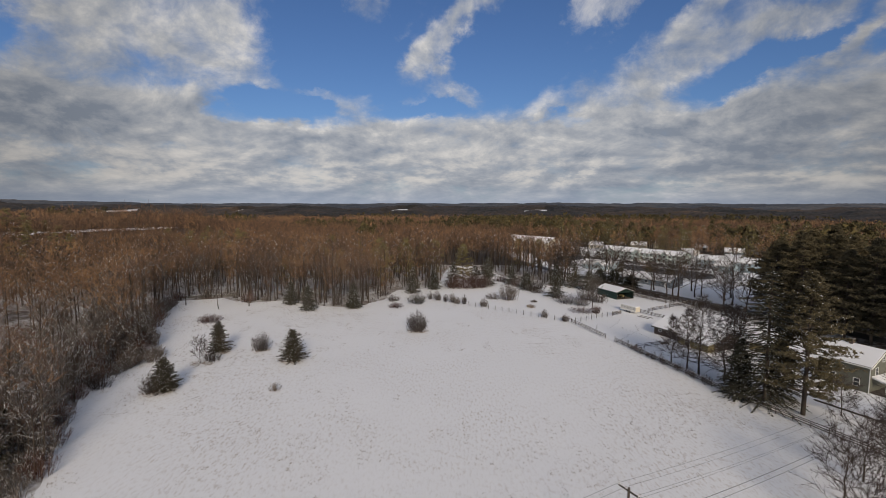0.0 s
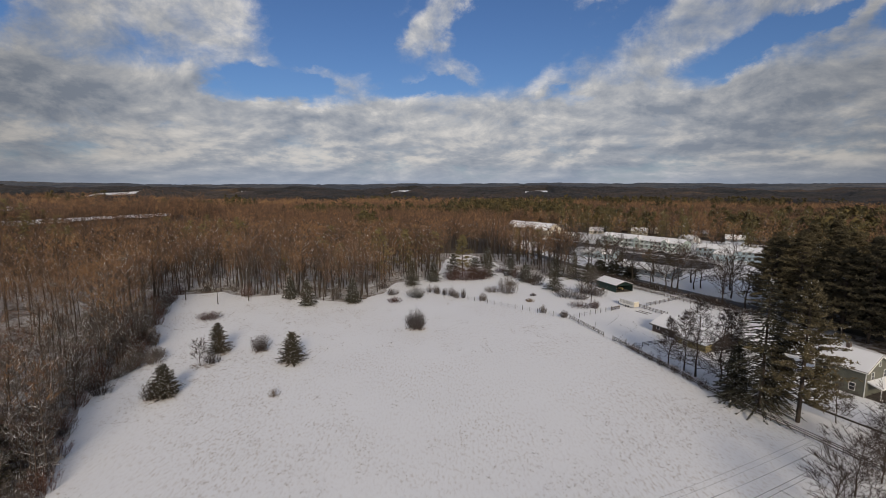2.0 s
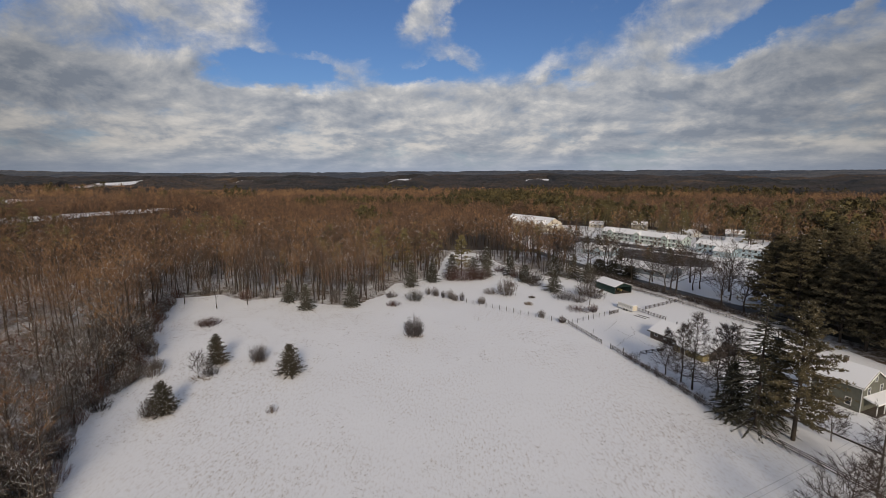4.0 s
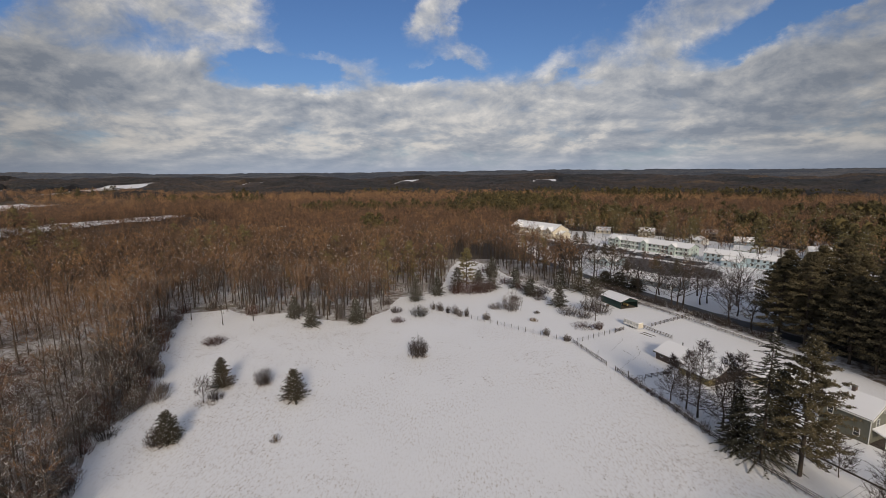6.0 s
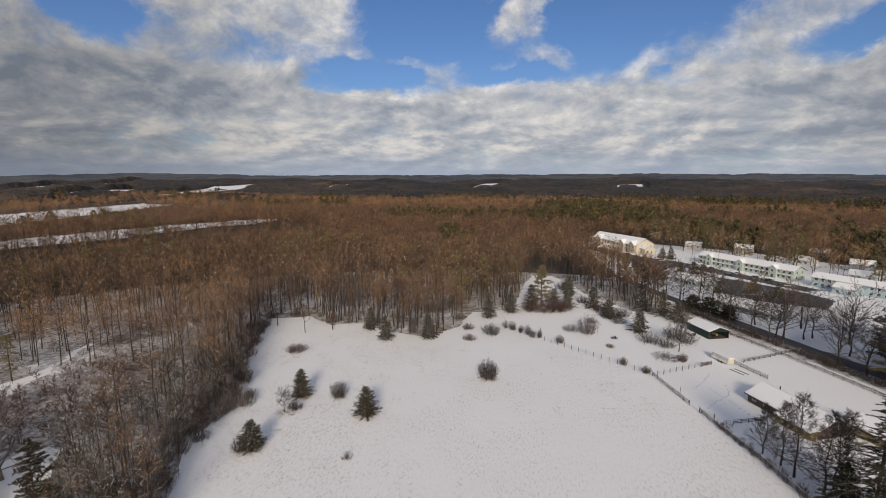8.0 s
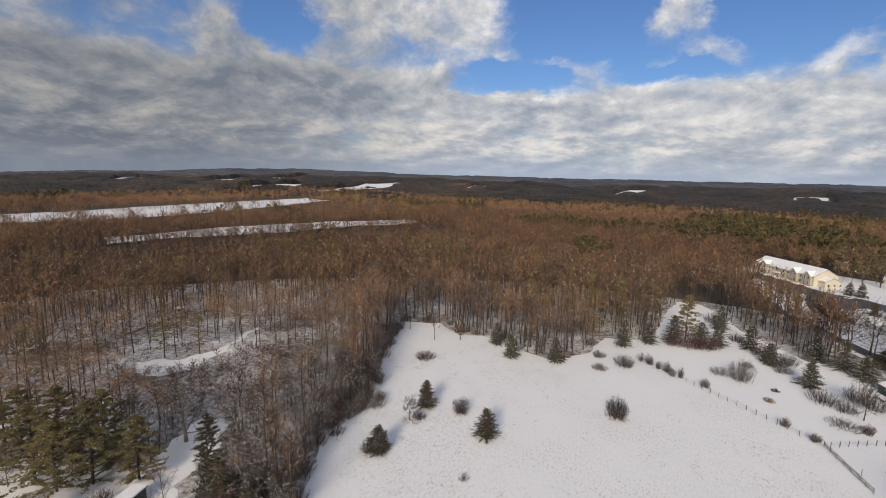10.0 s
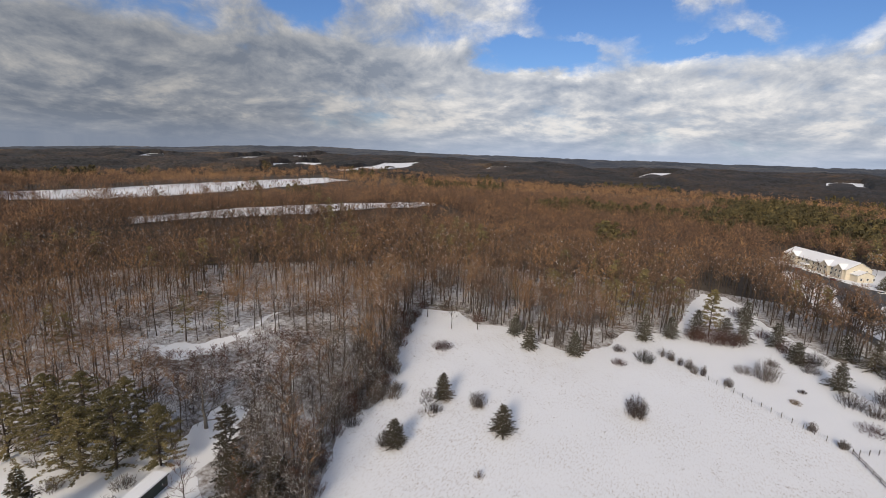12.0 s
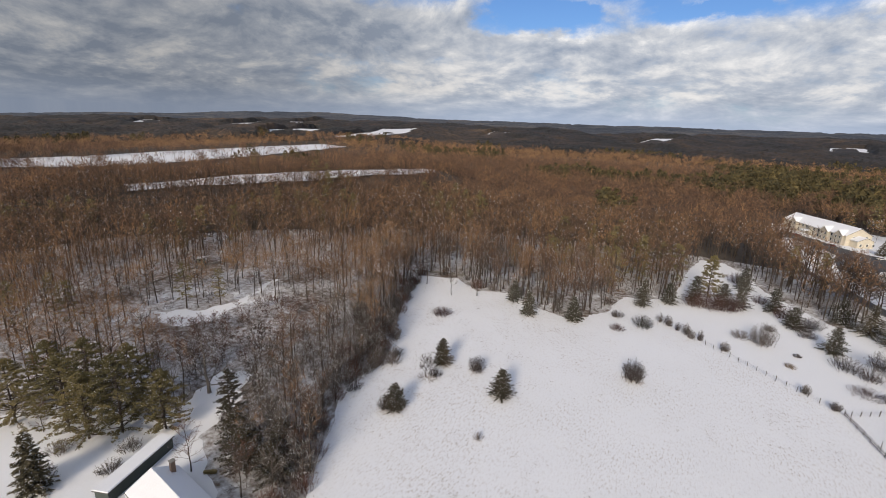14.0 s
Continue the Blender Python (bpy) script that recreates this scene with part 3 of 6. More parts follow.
build_ground()
sheet("snow_field", FIELD, 0.0, FIELD_SNOW, "open hayfield under thin snow with dry stubble showing", "field")
sheet("snow_paddock", PADDOCK, 0.012, PADDOCK_SNOW, "snow covered horse paddocks between fences", "field")
sheet("snow_yard", YARD, 0.02, SNOW, "snow covered back yard beside the house", "yard")
sheet("snow_glade", GLADE, 0.02, SNOW, "small snow covered opening in the woods", "clearing", ragged=2.2)
sheet("snow_lane", [(-99, 60), (-86, 60), (-88, 68), (-92, 77), (-100, 88), (-107, 84), (-104, 73)], 0.03, SNOW, "snowy opening round an old oak", "clearing", ragged=2.0)
sheet("snow_estate", ESTATE, 0.0, PADDOCK_SNOW, "snow covered lawns round the apartment houses", "lawn", ragged=2.5)

# ---- woods ----
WOODS_RNG = np.random.default_rng(21)


def stand(x0, x1, y0, y1, spacing, rng, keep_out, keep_in=None):
    gx, gy = np.meshgrid(np.arange(x0, x1, spacing), np.arange(y0, y1, spacing))
    p = np.stack([gx.ravel(), gy.ravel()], 1) + rng.uniform(-0.48, 0.48, (gx.size, 2)) * spacing
    ok = np.ones(len(p), bool)
    for poly in keep_out:
        ok &= ~inside(poly, p)
    if keep_in is not None:
        ok &= inside(keep_in, p)
    return p[ok]


def lift(p):
    return np.column_stack([p, hills(p[:, 0], p[:, 1])])


APPROACH = [(40, 452), (58, 345), (62, 300), (75, 270), (100, 330), (125, 370), (118, 412), (70, 470)]
FAR_FIELDS = [
    [(-318, 176), (-298, 238), (-275, 295), (-256, 355), (-230, 408), (-250, 442), (-318, 339), (-334, 277), (-344, 190)],
    [(-582, 200), (-534, 253), (-528, 333), (-535, 437), (-572, 628), (-600, 720), (-674, 735), (-672, 553), (-668, 426), (-647, 307), (-665, 225)],
    [(-882, 799), (-1075, 960), (-1190, 1270), (-1040, 1180), (-950, 1020)],
    [(-724, 848), (-772, 1130), (-900, 1440), (-1000, 1420), (-880, 1100), (-800, 900)],
    [(-1390, 1130), (-1500, 1130), (-1640, 1780), (-1520, 1800)],
    [(-229, 1690), (-151, 1670), (-112, 2060), (-191, 2060)],
    [(-940, 1230), (-860, 1280), (-980, 1620), (-1130, 1570)],
    [(-740, 1640), (-670, 1660), (-720, 1930), (-800, 1900)],
    [(-1650, 900), (-1590, 960), (-1790, 1130), (-1850, 1060)],
    [(300, 1780), (390, 1760), (450, 2080), (350, 2090)],
]
CLEARED = FAR_FIELDS + [[(-560, 190), (-470, 220), (-460, 440), (-520, 640), (-580, 640), (-540, 420), (-530, 300)]]
LANE = [(-97, 60), (-80, 57), (-76, 63), (-90, 76), (-103, 86), (-109, 82), (-101, 72)]
RISE_EDGE = [(-318, 176), (-298, 238), (-275, 295), (-256, 355), (-230, 408), (-216, 400), (-242, 350), (-260, 290), (-283, 232), (-304, 170)]
OPEN = [LANE, RISE_EDGE, FIELD, PADDOCK, YARD, GLADE, ESTATE, APPROACH, FAR_FIELDS[0]]
HUT_WOOD = [(-230, 90), (-150, 84), (-128, 130), (-150, 200), (-225, 200)]
BRAMBLE = [(-152, 86), (-132, 76), (-112, 78), (-99, 92), (-100, 118), (-116, 132), (-134, 128), (-140, 112)]
HOMES = [(-94, 40), (-60, 40), (-60, 60), (-94, 60)]


def patchy(p, scale, seed):
    return np.array([noise.noise(Vector((x * scale, y * scale, seed))) for x, y in p])


def wood_tree(rng, h, limbs, subs, twigs, low, w, spread=0.2, rise=1.2, snow=0.05):
    """A lighter leafless tree for the depth of the woods."""
    wood, crown = Geo(), Geo()
    bend = rng.normal(size=2) * h * 0.02
    wood.tube([(0, 0, -0.3), (bend[0], bend[1], h * 0.5), (0, 0, h * 0.86)], [0.0110 * h, 0.0072 * h, 0.03], 4)
    b, t, ww = [], [], []
    for i in range(limbs):
        f = low + (0.80 - low) * ((i + rng.random()) / limbs) ** 0.8
        p0 = np.array([0, 0, f * h]) + [bend[0] * (1 - abs(2 * f - 1)), bend[1] * (1 - abs(2 * f - 1)), 0]
        az = i * 2.4 + rng.normal() * 0.4
        ln = h * spread * (1.05 - 0.30 * f) * rng.uniform(0.7, 1.3)
        out = unit(np.array([np.cos(az), np.sin(az), rise * rng.uniform(0.5, 1.3) * (0.6 + f)]))
        p1 = p0 + out * ln
        wood.spikes([p0, p0], [p1, p1], max(w * 1.6, 0.0085 * h), 0, rng)
        if rng.random() < snow * 4:
            crown.spikes([p0 + [0, 0, 0.05]], [p0 * 0.4 + p1 * 0.6 + [0, 0, 0.05]], w * 0.6, 1, rng)
        for j in range(subs):
            q0 = p0 + (p1 - p0) * rng.uniform(0.25, 1.0)
            d = unit(out + rng.normal(size=3) * 0.6 + [0, 0, 0.25])
            q1 = q0 + d * ln * rng.uniform(0.3, 0.55)
            b.append(q0), t.append(q1), ww.append(w * 1.3)
            for _ in range(twigs):
                a = q0 + (q1 - q0) * rng.uniform(0.1, 1.0)
                e = unit(d + rng.normal(size=3) * 0.6 + [0, 0, 0.2])
                b.append(a), t.append(a + e * rng.uniform(0.6, 1.3) * (0.45 + 0.03 * h)), ww.append(w)
    b, t, ww = np.array(b), np.array(t), np.array(ww)
    white = (rng.random(len(b)) < snow) & (ww <= w)
    crown.spikes(b[~white], t[~white], ww[~white], 0, rng)
    if white.any():
        crown.spikes(b[white], t[white], ww[white] * 0.55, 1, rng)
    return joined(wood, crown)


def near_woods():
    rng = WOODS_RNG
    kinds = [wood_tree(rng, rng.uniform(15, 22), 15, 4, 6, rng.uniform(0.34, 0.54), 0.072, 0.20, 0.95, 0.10) for _ in range(9)]
    kinds += [wood_tree(rng, rng.uniform(8, 14), 16, 4, 6, 0.08, 0.072, 0.34, 0.85, 0.16) for _ in range(4)]
    light = [wood_tree(rng, rng.uniform(15, 22), 12, 4, 2, rng.uniform(0.36, 0.52), 0.145, 0.22, 0.8, 0.07) for _ in range(8)]
    broad = [wood_tree(rng, rng.uniform(14, 19), 18, 5, 5, rng.uniform(0.26, 0.38), 0.068, 0.38, 0.72, 0.10) for _ in range(6)]
    p = stand(-330, 66, 30, 330, 4.8, rng, OPEN + [HOMES])
    d = np.hypot(p[:, 0], p[:, 1])
    west = p[:, 0] < -104
    keep = ((p[:, 1] > 62) | (p[:, 0] < -120)) & (d < 380)
    # the western woods stand more open than the northern block
    keep &= ~(west & (d < 225) & (p[:, 1] < 200) & (rng.random(len(p)) < 0.52))
    keep &= ~(inside(HUT_WOOD, p) & (rng.random(len(p)) < 0.45)) & ~inside(BRAMBLE, p)
    keep &= ~((p[:, 0] > -108) & (p[:, 0] < -18) & (p[:, 1] > 170) & (p[:, 1] < 232) & (rng.random(len(p)) < 0.25))
    close = keep & (d < 235)
    q = p[close]
    small = (q[:, 0] > -112) & (q[:, 1] < 140) & (rng.random(len(q)) < 0.8)
    east = (q[:, 0] > -2) & ~small
    scatter("hedgerow_trees", kinds[:11], lift(q[east]), rng, [BARK, SHRUB, SNOW], "dark leafless trees between paddock and road", "woods")
    q, small = q[~east], small[~east]
    open_wood = ~small & (q[:, 0] < -108)
    scatter("open_woodland_trees", broad, lift(q[open_wood]), rng, [BARK, TWIG, SNOW], "spreading bare hardwoods standing open over snow", "woods")
    scatter("woodland_trees", kinds[:11], lift(q[~small & ~open_wood]), rng, [BARK, TWIG, SNOW], "dense bare winter woodland, grey brown trunks and twigs", "woods")
    scatter("thicket_trees", kinds[9:], lift(q[small]), rng, [BARK, TWIG_GREY, SNOW], "low grey thicket of young trees dusted with snow", "woods")
    scatter("deeper_woodland_trees", light, lift(p[keep & ~close]), rng, [BARK, TWIG, SNOW], "bare winter woodland running on behind", "woods")
    # pines among the hardwoods
    q = stand(-330, 60, 215, 330, 13.0, rng, OPEN)
    q = q[(patchy(q, 1 / 60, 2.0) > 0.05)]
    q2 = stand(-330, -175, 60, 190, 12.0, rng, OPEN)
    q = np.concatenate([q, q2[patchy(q2, 1 / 50, 6.0) > 0.12 + (q2[:, 0] + 330) / 500]])
    q3 = stand(-178, -106, 66, 128, 11.0, rng, OPEN)
    q = np.concatenate([q, q3[(patchy(q3, 1 / 30, 11.0) > 0.16) & ~inside(BRAMBLE, q3)]])
    firs = [joined(*pine(rng, rng.uniform(16, 22), 4.0, 22, 5, 0.2, 1.2, 0.02, 9)) for _ in range(4)]
    scatter("woodland_pines", firs, lift(q), rng, [BARK, PINE_NEEDLE, SNOW], "olive green pines among bare hardwoods", "woods", smin=0.7)
    # young growth on the slope below the far hayfield
    saplings = [wood_tree(rng, rng.uniform(5, 7.5), 9, 3, 2, 0.1, 0.16, 0.36, 0.9, 0.03) for _ in range(4)]
    q = stand(-345, -205, 165, 415, 5.0, rng, [FAR_FIELDS[0]], RISE_EDGE)
    scatter("saplings", saplings, lift(q), rng, [BARK, TWIG, SNOW], "brown saplings on the slope below a far hayfield", "woods")
    # low brush between the old oak and the glade
    brush = [wood_tree(rng, rng.uniform(3.0, 6.5), 12, 4, 3, 0.05, 0.085, 0.42, 0.9, 0.12) for _ in range(6)]
    q = stand(-152, -99, 76, 132, 3.6, rng, OPEN, BRAMBLE)
    scatter("bramble_brush", brush, lift(q), rng, [BARK, TWIG_RED, SNOW], "low reddish brush dusted with snow below the glade", "brush")
    # undergrowth
    under = [shrub(rng, rng.uniform(1.5, 3.2), rng.uniform(1.2, 2.2), 7, 1, 0.10, 0.14).arrays() for _ in range(5)]
    q = stand(-260, 60, 50, 300, 4.6, rng, OPEN + [HOMES])
    q = q[rng.random(len(q)) < 0.6]
    scatter("undergrowth", under, lift(q), rng, [TWIG_GREY, SNOW], "snow dusted brush between the woodland trees", "brush")


def fan_tree(rng, h, n, w):
    """A distant leafless tree: a stem and a rounded cloud of short twigs."""
    g = Geo()
    d = unit(rng.normal(size=(n, 3)) + [0, 0, 0.3])
    at = np.array([0, 0, h * 0.62]) + d * np.array([h * 0.24, h * 0.24, h * 0.32]) * rng.uniform(0.35, 1.0, (n, 1))
    way = unit(d + rng.normal(size=(n, 3)) * 0.8 + [0, 0, 0.5])
    g.spikes(at, at + way * h * rng.uniform(0.09, 0.19, (n, 1)), w, 1, rng)
    g.spikes([(0, 0, -0.5)], [(0, 0, h * 0.85)], 0.42, 0, rng)
    return g.arrays()


def far_conifer(rng, h, r, n=46):
    """A distant pine: tufts in uneven tiers on a stem."""
    g = Geo()
    k = rng.uniform(0.0, 1.0, n)
    a = rng.uniform(0, 2 * np.pi, n)
    out = r * (1.05 - k) ** 0.55 * rng.uniform(0.45, 1.1, n)
    at = np.column_stack([np.cos(a) * out, np.sin(a) * out, h * (0.30 + 0.66 * k)])
    way = unit(np.column_stack([np.cos(a), np.sin(a), np.full(n, 0.15)]) + rng.normal(size=(n, 3)) * 0.7)
    g.spikes(at - way * r * 0.2, at + way * r * rng.uniform(0.25, 0.5, (n, 1)), r * 0.42, 1, rng)
    g.spikes([(0, 0, -0.5)], [(0, 0, h * 0.98)], 0.6, 0, rng)
    return g.arrays()


def fan_points(n, r0, r1, az0, az1, rng):
    r = np.sqrt(rng.uniform(r0 * r0, r1 * r1, n))
    a = np.radians(rng.uniform(az0, az1, n))
    return np.stack([r * np.sin(a), r * np.cos(a)], 1)


def far_woods():
    rng = np.random.default_rng(33)
    bare = [fan_tree(rng, rng.uniform(15, 21), 42, 0.38) for _ in range(7)]
    small = [fan_tree(rng, rng.uniform(14, 18), 26, 0.60) for _ in range(5)]
    ever = [far_conifer(rng, rng.uniform(15, 22), rng.uniform(3.2, 4.6)) for _ in range(4)]
    p = np.concatenate([fan_points(17000, 330, 760, -82, 50, rng), fan_points(9000, 760, 1120, -82, 50, rng)])
    ok = np.ones(len(p), bool)
    for poly in [FIELD, PADDOCK, ESTATE, APPROACH, FAR_FIELDS[0]]:
        ok &= ~inside(poly, p)
    # tree lines cross the valley fields
    lines = np.abs(patchy(p, 1 / 70, 14.0)) < 0.05
    for poly in CLEARED[1:]:
        ok &= ~inside(poly, p) | lines
    ok &= ~((p[:, 0] > -330) & (p[:, 0] < 66) & (p[:, 1] < 330) & (np.hypot(p[:, 0], p[:, 1]) < 380))
    p = p[ok]
    # belts of pine stand among the hardwoods
    green = patchy(p, 1 / 170, 4.0) + 0.5 * patchy(p, 1 / 38, 9.0) + 0.16 * np.clip(p[:, 0] / 250, -1, 0.6) - 0.5 * ((p[:, 0] < -190) & (np.hypot(p[:, 0], p[:, 1]) < 620)) > 0.26
    near = np.hypot(p[:, 0], p[:, 1]) < 760
    scatter("distant_hardwoods", bare, lift(p[~green & near]), rng, [BARK, TWIG], "distant leafless hardwood forest, russet and grey", "woods", smin=0.75)
    scatter("remote_hardwoods", small, lift(p[~green & ~near]), rng, [BARK, TWIG], "leafless hardwoods farther off, brown and grey", "woods", smin=0.75)
    scatter("distant_pines", ever, lift(p[green]), rng, [BARK, PINE_FAR], "distant belts of dark pines", "woods", smin=0.75)
    far_canopy()


def far_canopy():
    """The closed roof of the far forest: an uneven sheet of tree tops with the fields left open."""
    radii, angs = np.geomspace(1040, 4840, 230), np.radians(np.linspace(-88, 55, 780))
    R, A = np.meshgrid(radii, angs, indexing="ij")
    rng = np.random.default_rng(35)
    R = R * (1 + rng.uniform(-0.003, 0.003, R.shape))
    X, Y = R * np.sin(A), R * np.cos(A)
    flat = np.column_stack([X.ravel(), Y.ravel()])
    stands = (patchy(flat, 1 / 210, 3.0) + 0.6 * patchy(flat, 1 / 75, 8.0)).reshape(R.shape)
    top = 11.5 + 5.0 * np.clip(stands * 4, -1, 1) + rng.normal(size=R.shape) * 1.3
    for poly in FAR_FIELDS:
        mid = np.mean(poly, axis=0)
        fore = [mid + (np.array(p) - mid) * 1.2 - mid / np.linalg.norm(mid) * 110 for p in poly]
        low = inside(fore, flat).reshape(R.shape)
        top[low] = np.minimum(top[low], 4.5)
        top[inside(poly, flat).reshape(R.shape)] = 0.3
    top[0] = 0
    v = np.stack([X, Y, hills(X, Y) + top], -1).reshape(-1, 3)
    n, m = R.shape
    idx = np.arange(n * m).reshape(n, m)
    f = np.stack([idx[:-1, :-1], idx[:-1, 1:], idx[1:, 1:], idx[1:, :-1]], -1).reshape(-1, 4)[:, ::-1]
    c = v[f].mean(1)[:, :2]
    # tree tops past about 3 km get the haze-tinted material
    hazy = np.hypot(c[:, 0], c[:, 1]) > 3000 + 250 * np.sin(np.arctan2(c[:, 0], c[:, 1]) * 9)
    for name, sel, mat, label in (("far_forest", ~hazy, FAR_TWIG, "far forest covering the low hills to the horizon"), ("hill_forest", hazy, HAZE_HILL, "woods on the hills at the horizon, tinted blue grey by painted haze")):
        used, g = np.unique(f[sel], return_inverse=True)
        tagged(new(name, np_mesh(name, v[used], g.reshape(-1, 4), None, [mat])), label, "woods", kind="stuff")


near_woods()
far_woods()


# ---- trees that stand apart ----
def plant(name, parts, mats, pos, label, category, group="", rot=0.0, size=1.0):
    """A tree of a trunk and a crown as one thing."""
    ob = thing(name, pose(*pos, 0, 0, rot), label, category, group)
    ob.scale = (size, size, size)
    for pname, geo, ms in zip(("trunk", "crown"), parts, mats):
        part(pname, geo_mesh(pname, geo, ms), None, ob)
    return ob


def bush(geo, mat, pos, label, group=""):
    ob = new("bush", geo_mesh("bush", geo, [mat, SNOW]))
    ob.matrix_world = pose(*pos)
    return tagged(ob, label, "bush", group)


def turned(x, y, rng, s=1.0, z=0.0):
    return pose(x, y, z, 0, 0, rng.uniform(0, 360)) @ Matrix.Scale(s, 4)


def repeat(first, spots, rng, lo=0.85, hi=1.15):
    """Copies of one thing at other spots, turned and scaled by chance."""
    for x, y in spots:
        c = copy_thing(first, pose(x, y, 0, 0, 0, rng.uniform(0, 360)))
        s = rng.uniform(lo, hi)
        c.scale = (s, s, s)


def offset_line(line, step, out, rng, jitter=1.5):
    """Spots beside a line: out metres to its left."""
    p, d = along(line, step)
    n = np.stack([-d[:, 1], d[:, 0]], 1)
    return p + n * (out + rng.uniform(-jitter, jitter, (len(p), 1))) + d * rng.uniform(-jitter, jitter, (len(p), 1))


def edge_trees():
    rng = np.random.default_rng(5)
    spots = np.concatenate([offset_line(EDGE_WEST[5:], 6.0, 6.0, rng, 3.0), offset_line(EDGE_NORTH[:7], 3.6, 5.0, rng), offset_line(EDGE_NORTH[:7], 5, 11, rng, 2.5), offset_line(EDGE_WEST[5:], 6, 12, rng, 3.0)])
    models = []
    for i in range(7):
        h = (21, 18, 23, 15, 20, 24, 17)[i]
        t = bare_tree(rng, h, 0.19, 20, 5, 8, (0.34, 0.40, 0.46, 0.30, 0.36, 0.44, 0.38)[i], twig_w=0.06, rise=1.0, snow=0.05)
        models.append(t)
    for i, t in enumerate(models):
        mine = spots[i::7]
        first = plant("bare_tree", t, ([BARK], [(TWIG, TWIG_GREY, TWIG)[i % 3], SNOW]), (*mine[0], 0), "tall leafless hardwood at the edge of the snowy field", "tree", "trees along the wood's edge")
        repeat(first, mine[1:], rng)
    young = np.concatenate([offset_line(EDGE_WEST[1:7], 4.4, 5.0, rng, 2.5), offset_line(EDGE_WEST[1:7], 5.2, 10.5, rng, 2.5)])
    for i in range(4):
        t = bare_tree(rng, (9, 11, 8, 12)[i], 0.34, 24, 6, 8, 0.1, twig_w=0.05, rise=0.95, snow=0.05)
        mine = young[i::4]
        first = plant("bare_tree", t, ([BARK], [(TWIG_GREY, SHRUB, TWIG_RED, TWIG_GREY)[i], SNOW]), (*mine[0], 0), "young leafless tree crowding the field's edge", "tree", "young trees along the field")
        repeat(first, mine[1:], rng)
    for x, y, h in [(-97.1, 177.5, 14), (-82, 171.5, 12), (-72.8, 176.5, 15)]:
        plant("bare_tree", bare_tree(rng, h, 0.2, 18, 5, 7, 0.34, twig_w=0.05, rise=1.0), ([BARK], [SHRUB, SNOW]), (x, y, 0), "slim dark leafless tree standing before the wood", "tree", "slim trees before the wood")
    low = np.concatenate([offset_line(EDGE_WEST[1:], 3.3, 1.0, rng, 1.8), offset_line(EDGE_NORTH[:7], 10.0, 2.0, rng, 1.6), offset_line(EDGE_WEST[1:], 5.0, 5.0, rng, 2.0)])
    for i in range(6):
        g = shrub(rng, (3.2, 4.2, 2.6, 5.0, 3.6, 5.6)[i], (1.8, 2.2, 2.0, 2.0, 2.6, 1.8)[i], 42, 9, 0.07, 0.12)
        mine = low[i::6]
        first = bush(g, (TWIG_GREY, TWIG_RED, TWIG_GREY)[i % 3], (*mine[0], 0), "snow dusted leafless thicket along the field's edge", "thicket along the field's edge")
        repeat(first, mine[1:], rng, 0.8, 1.3)


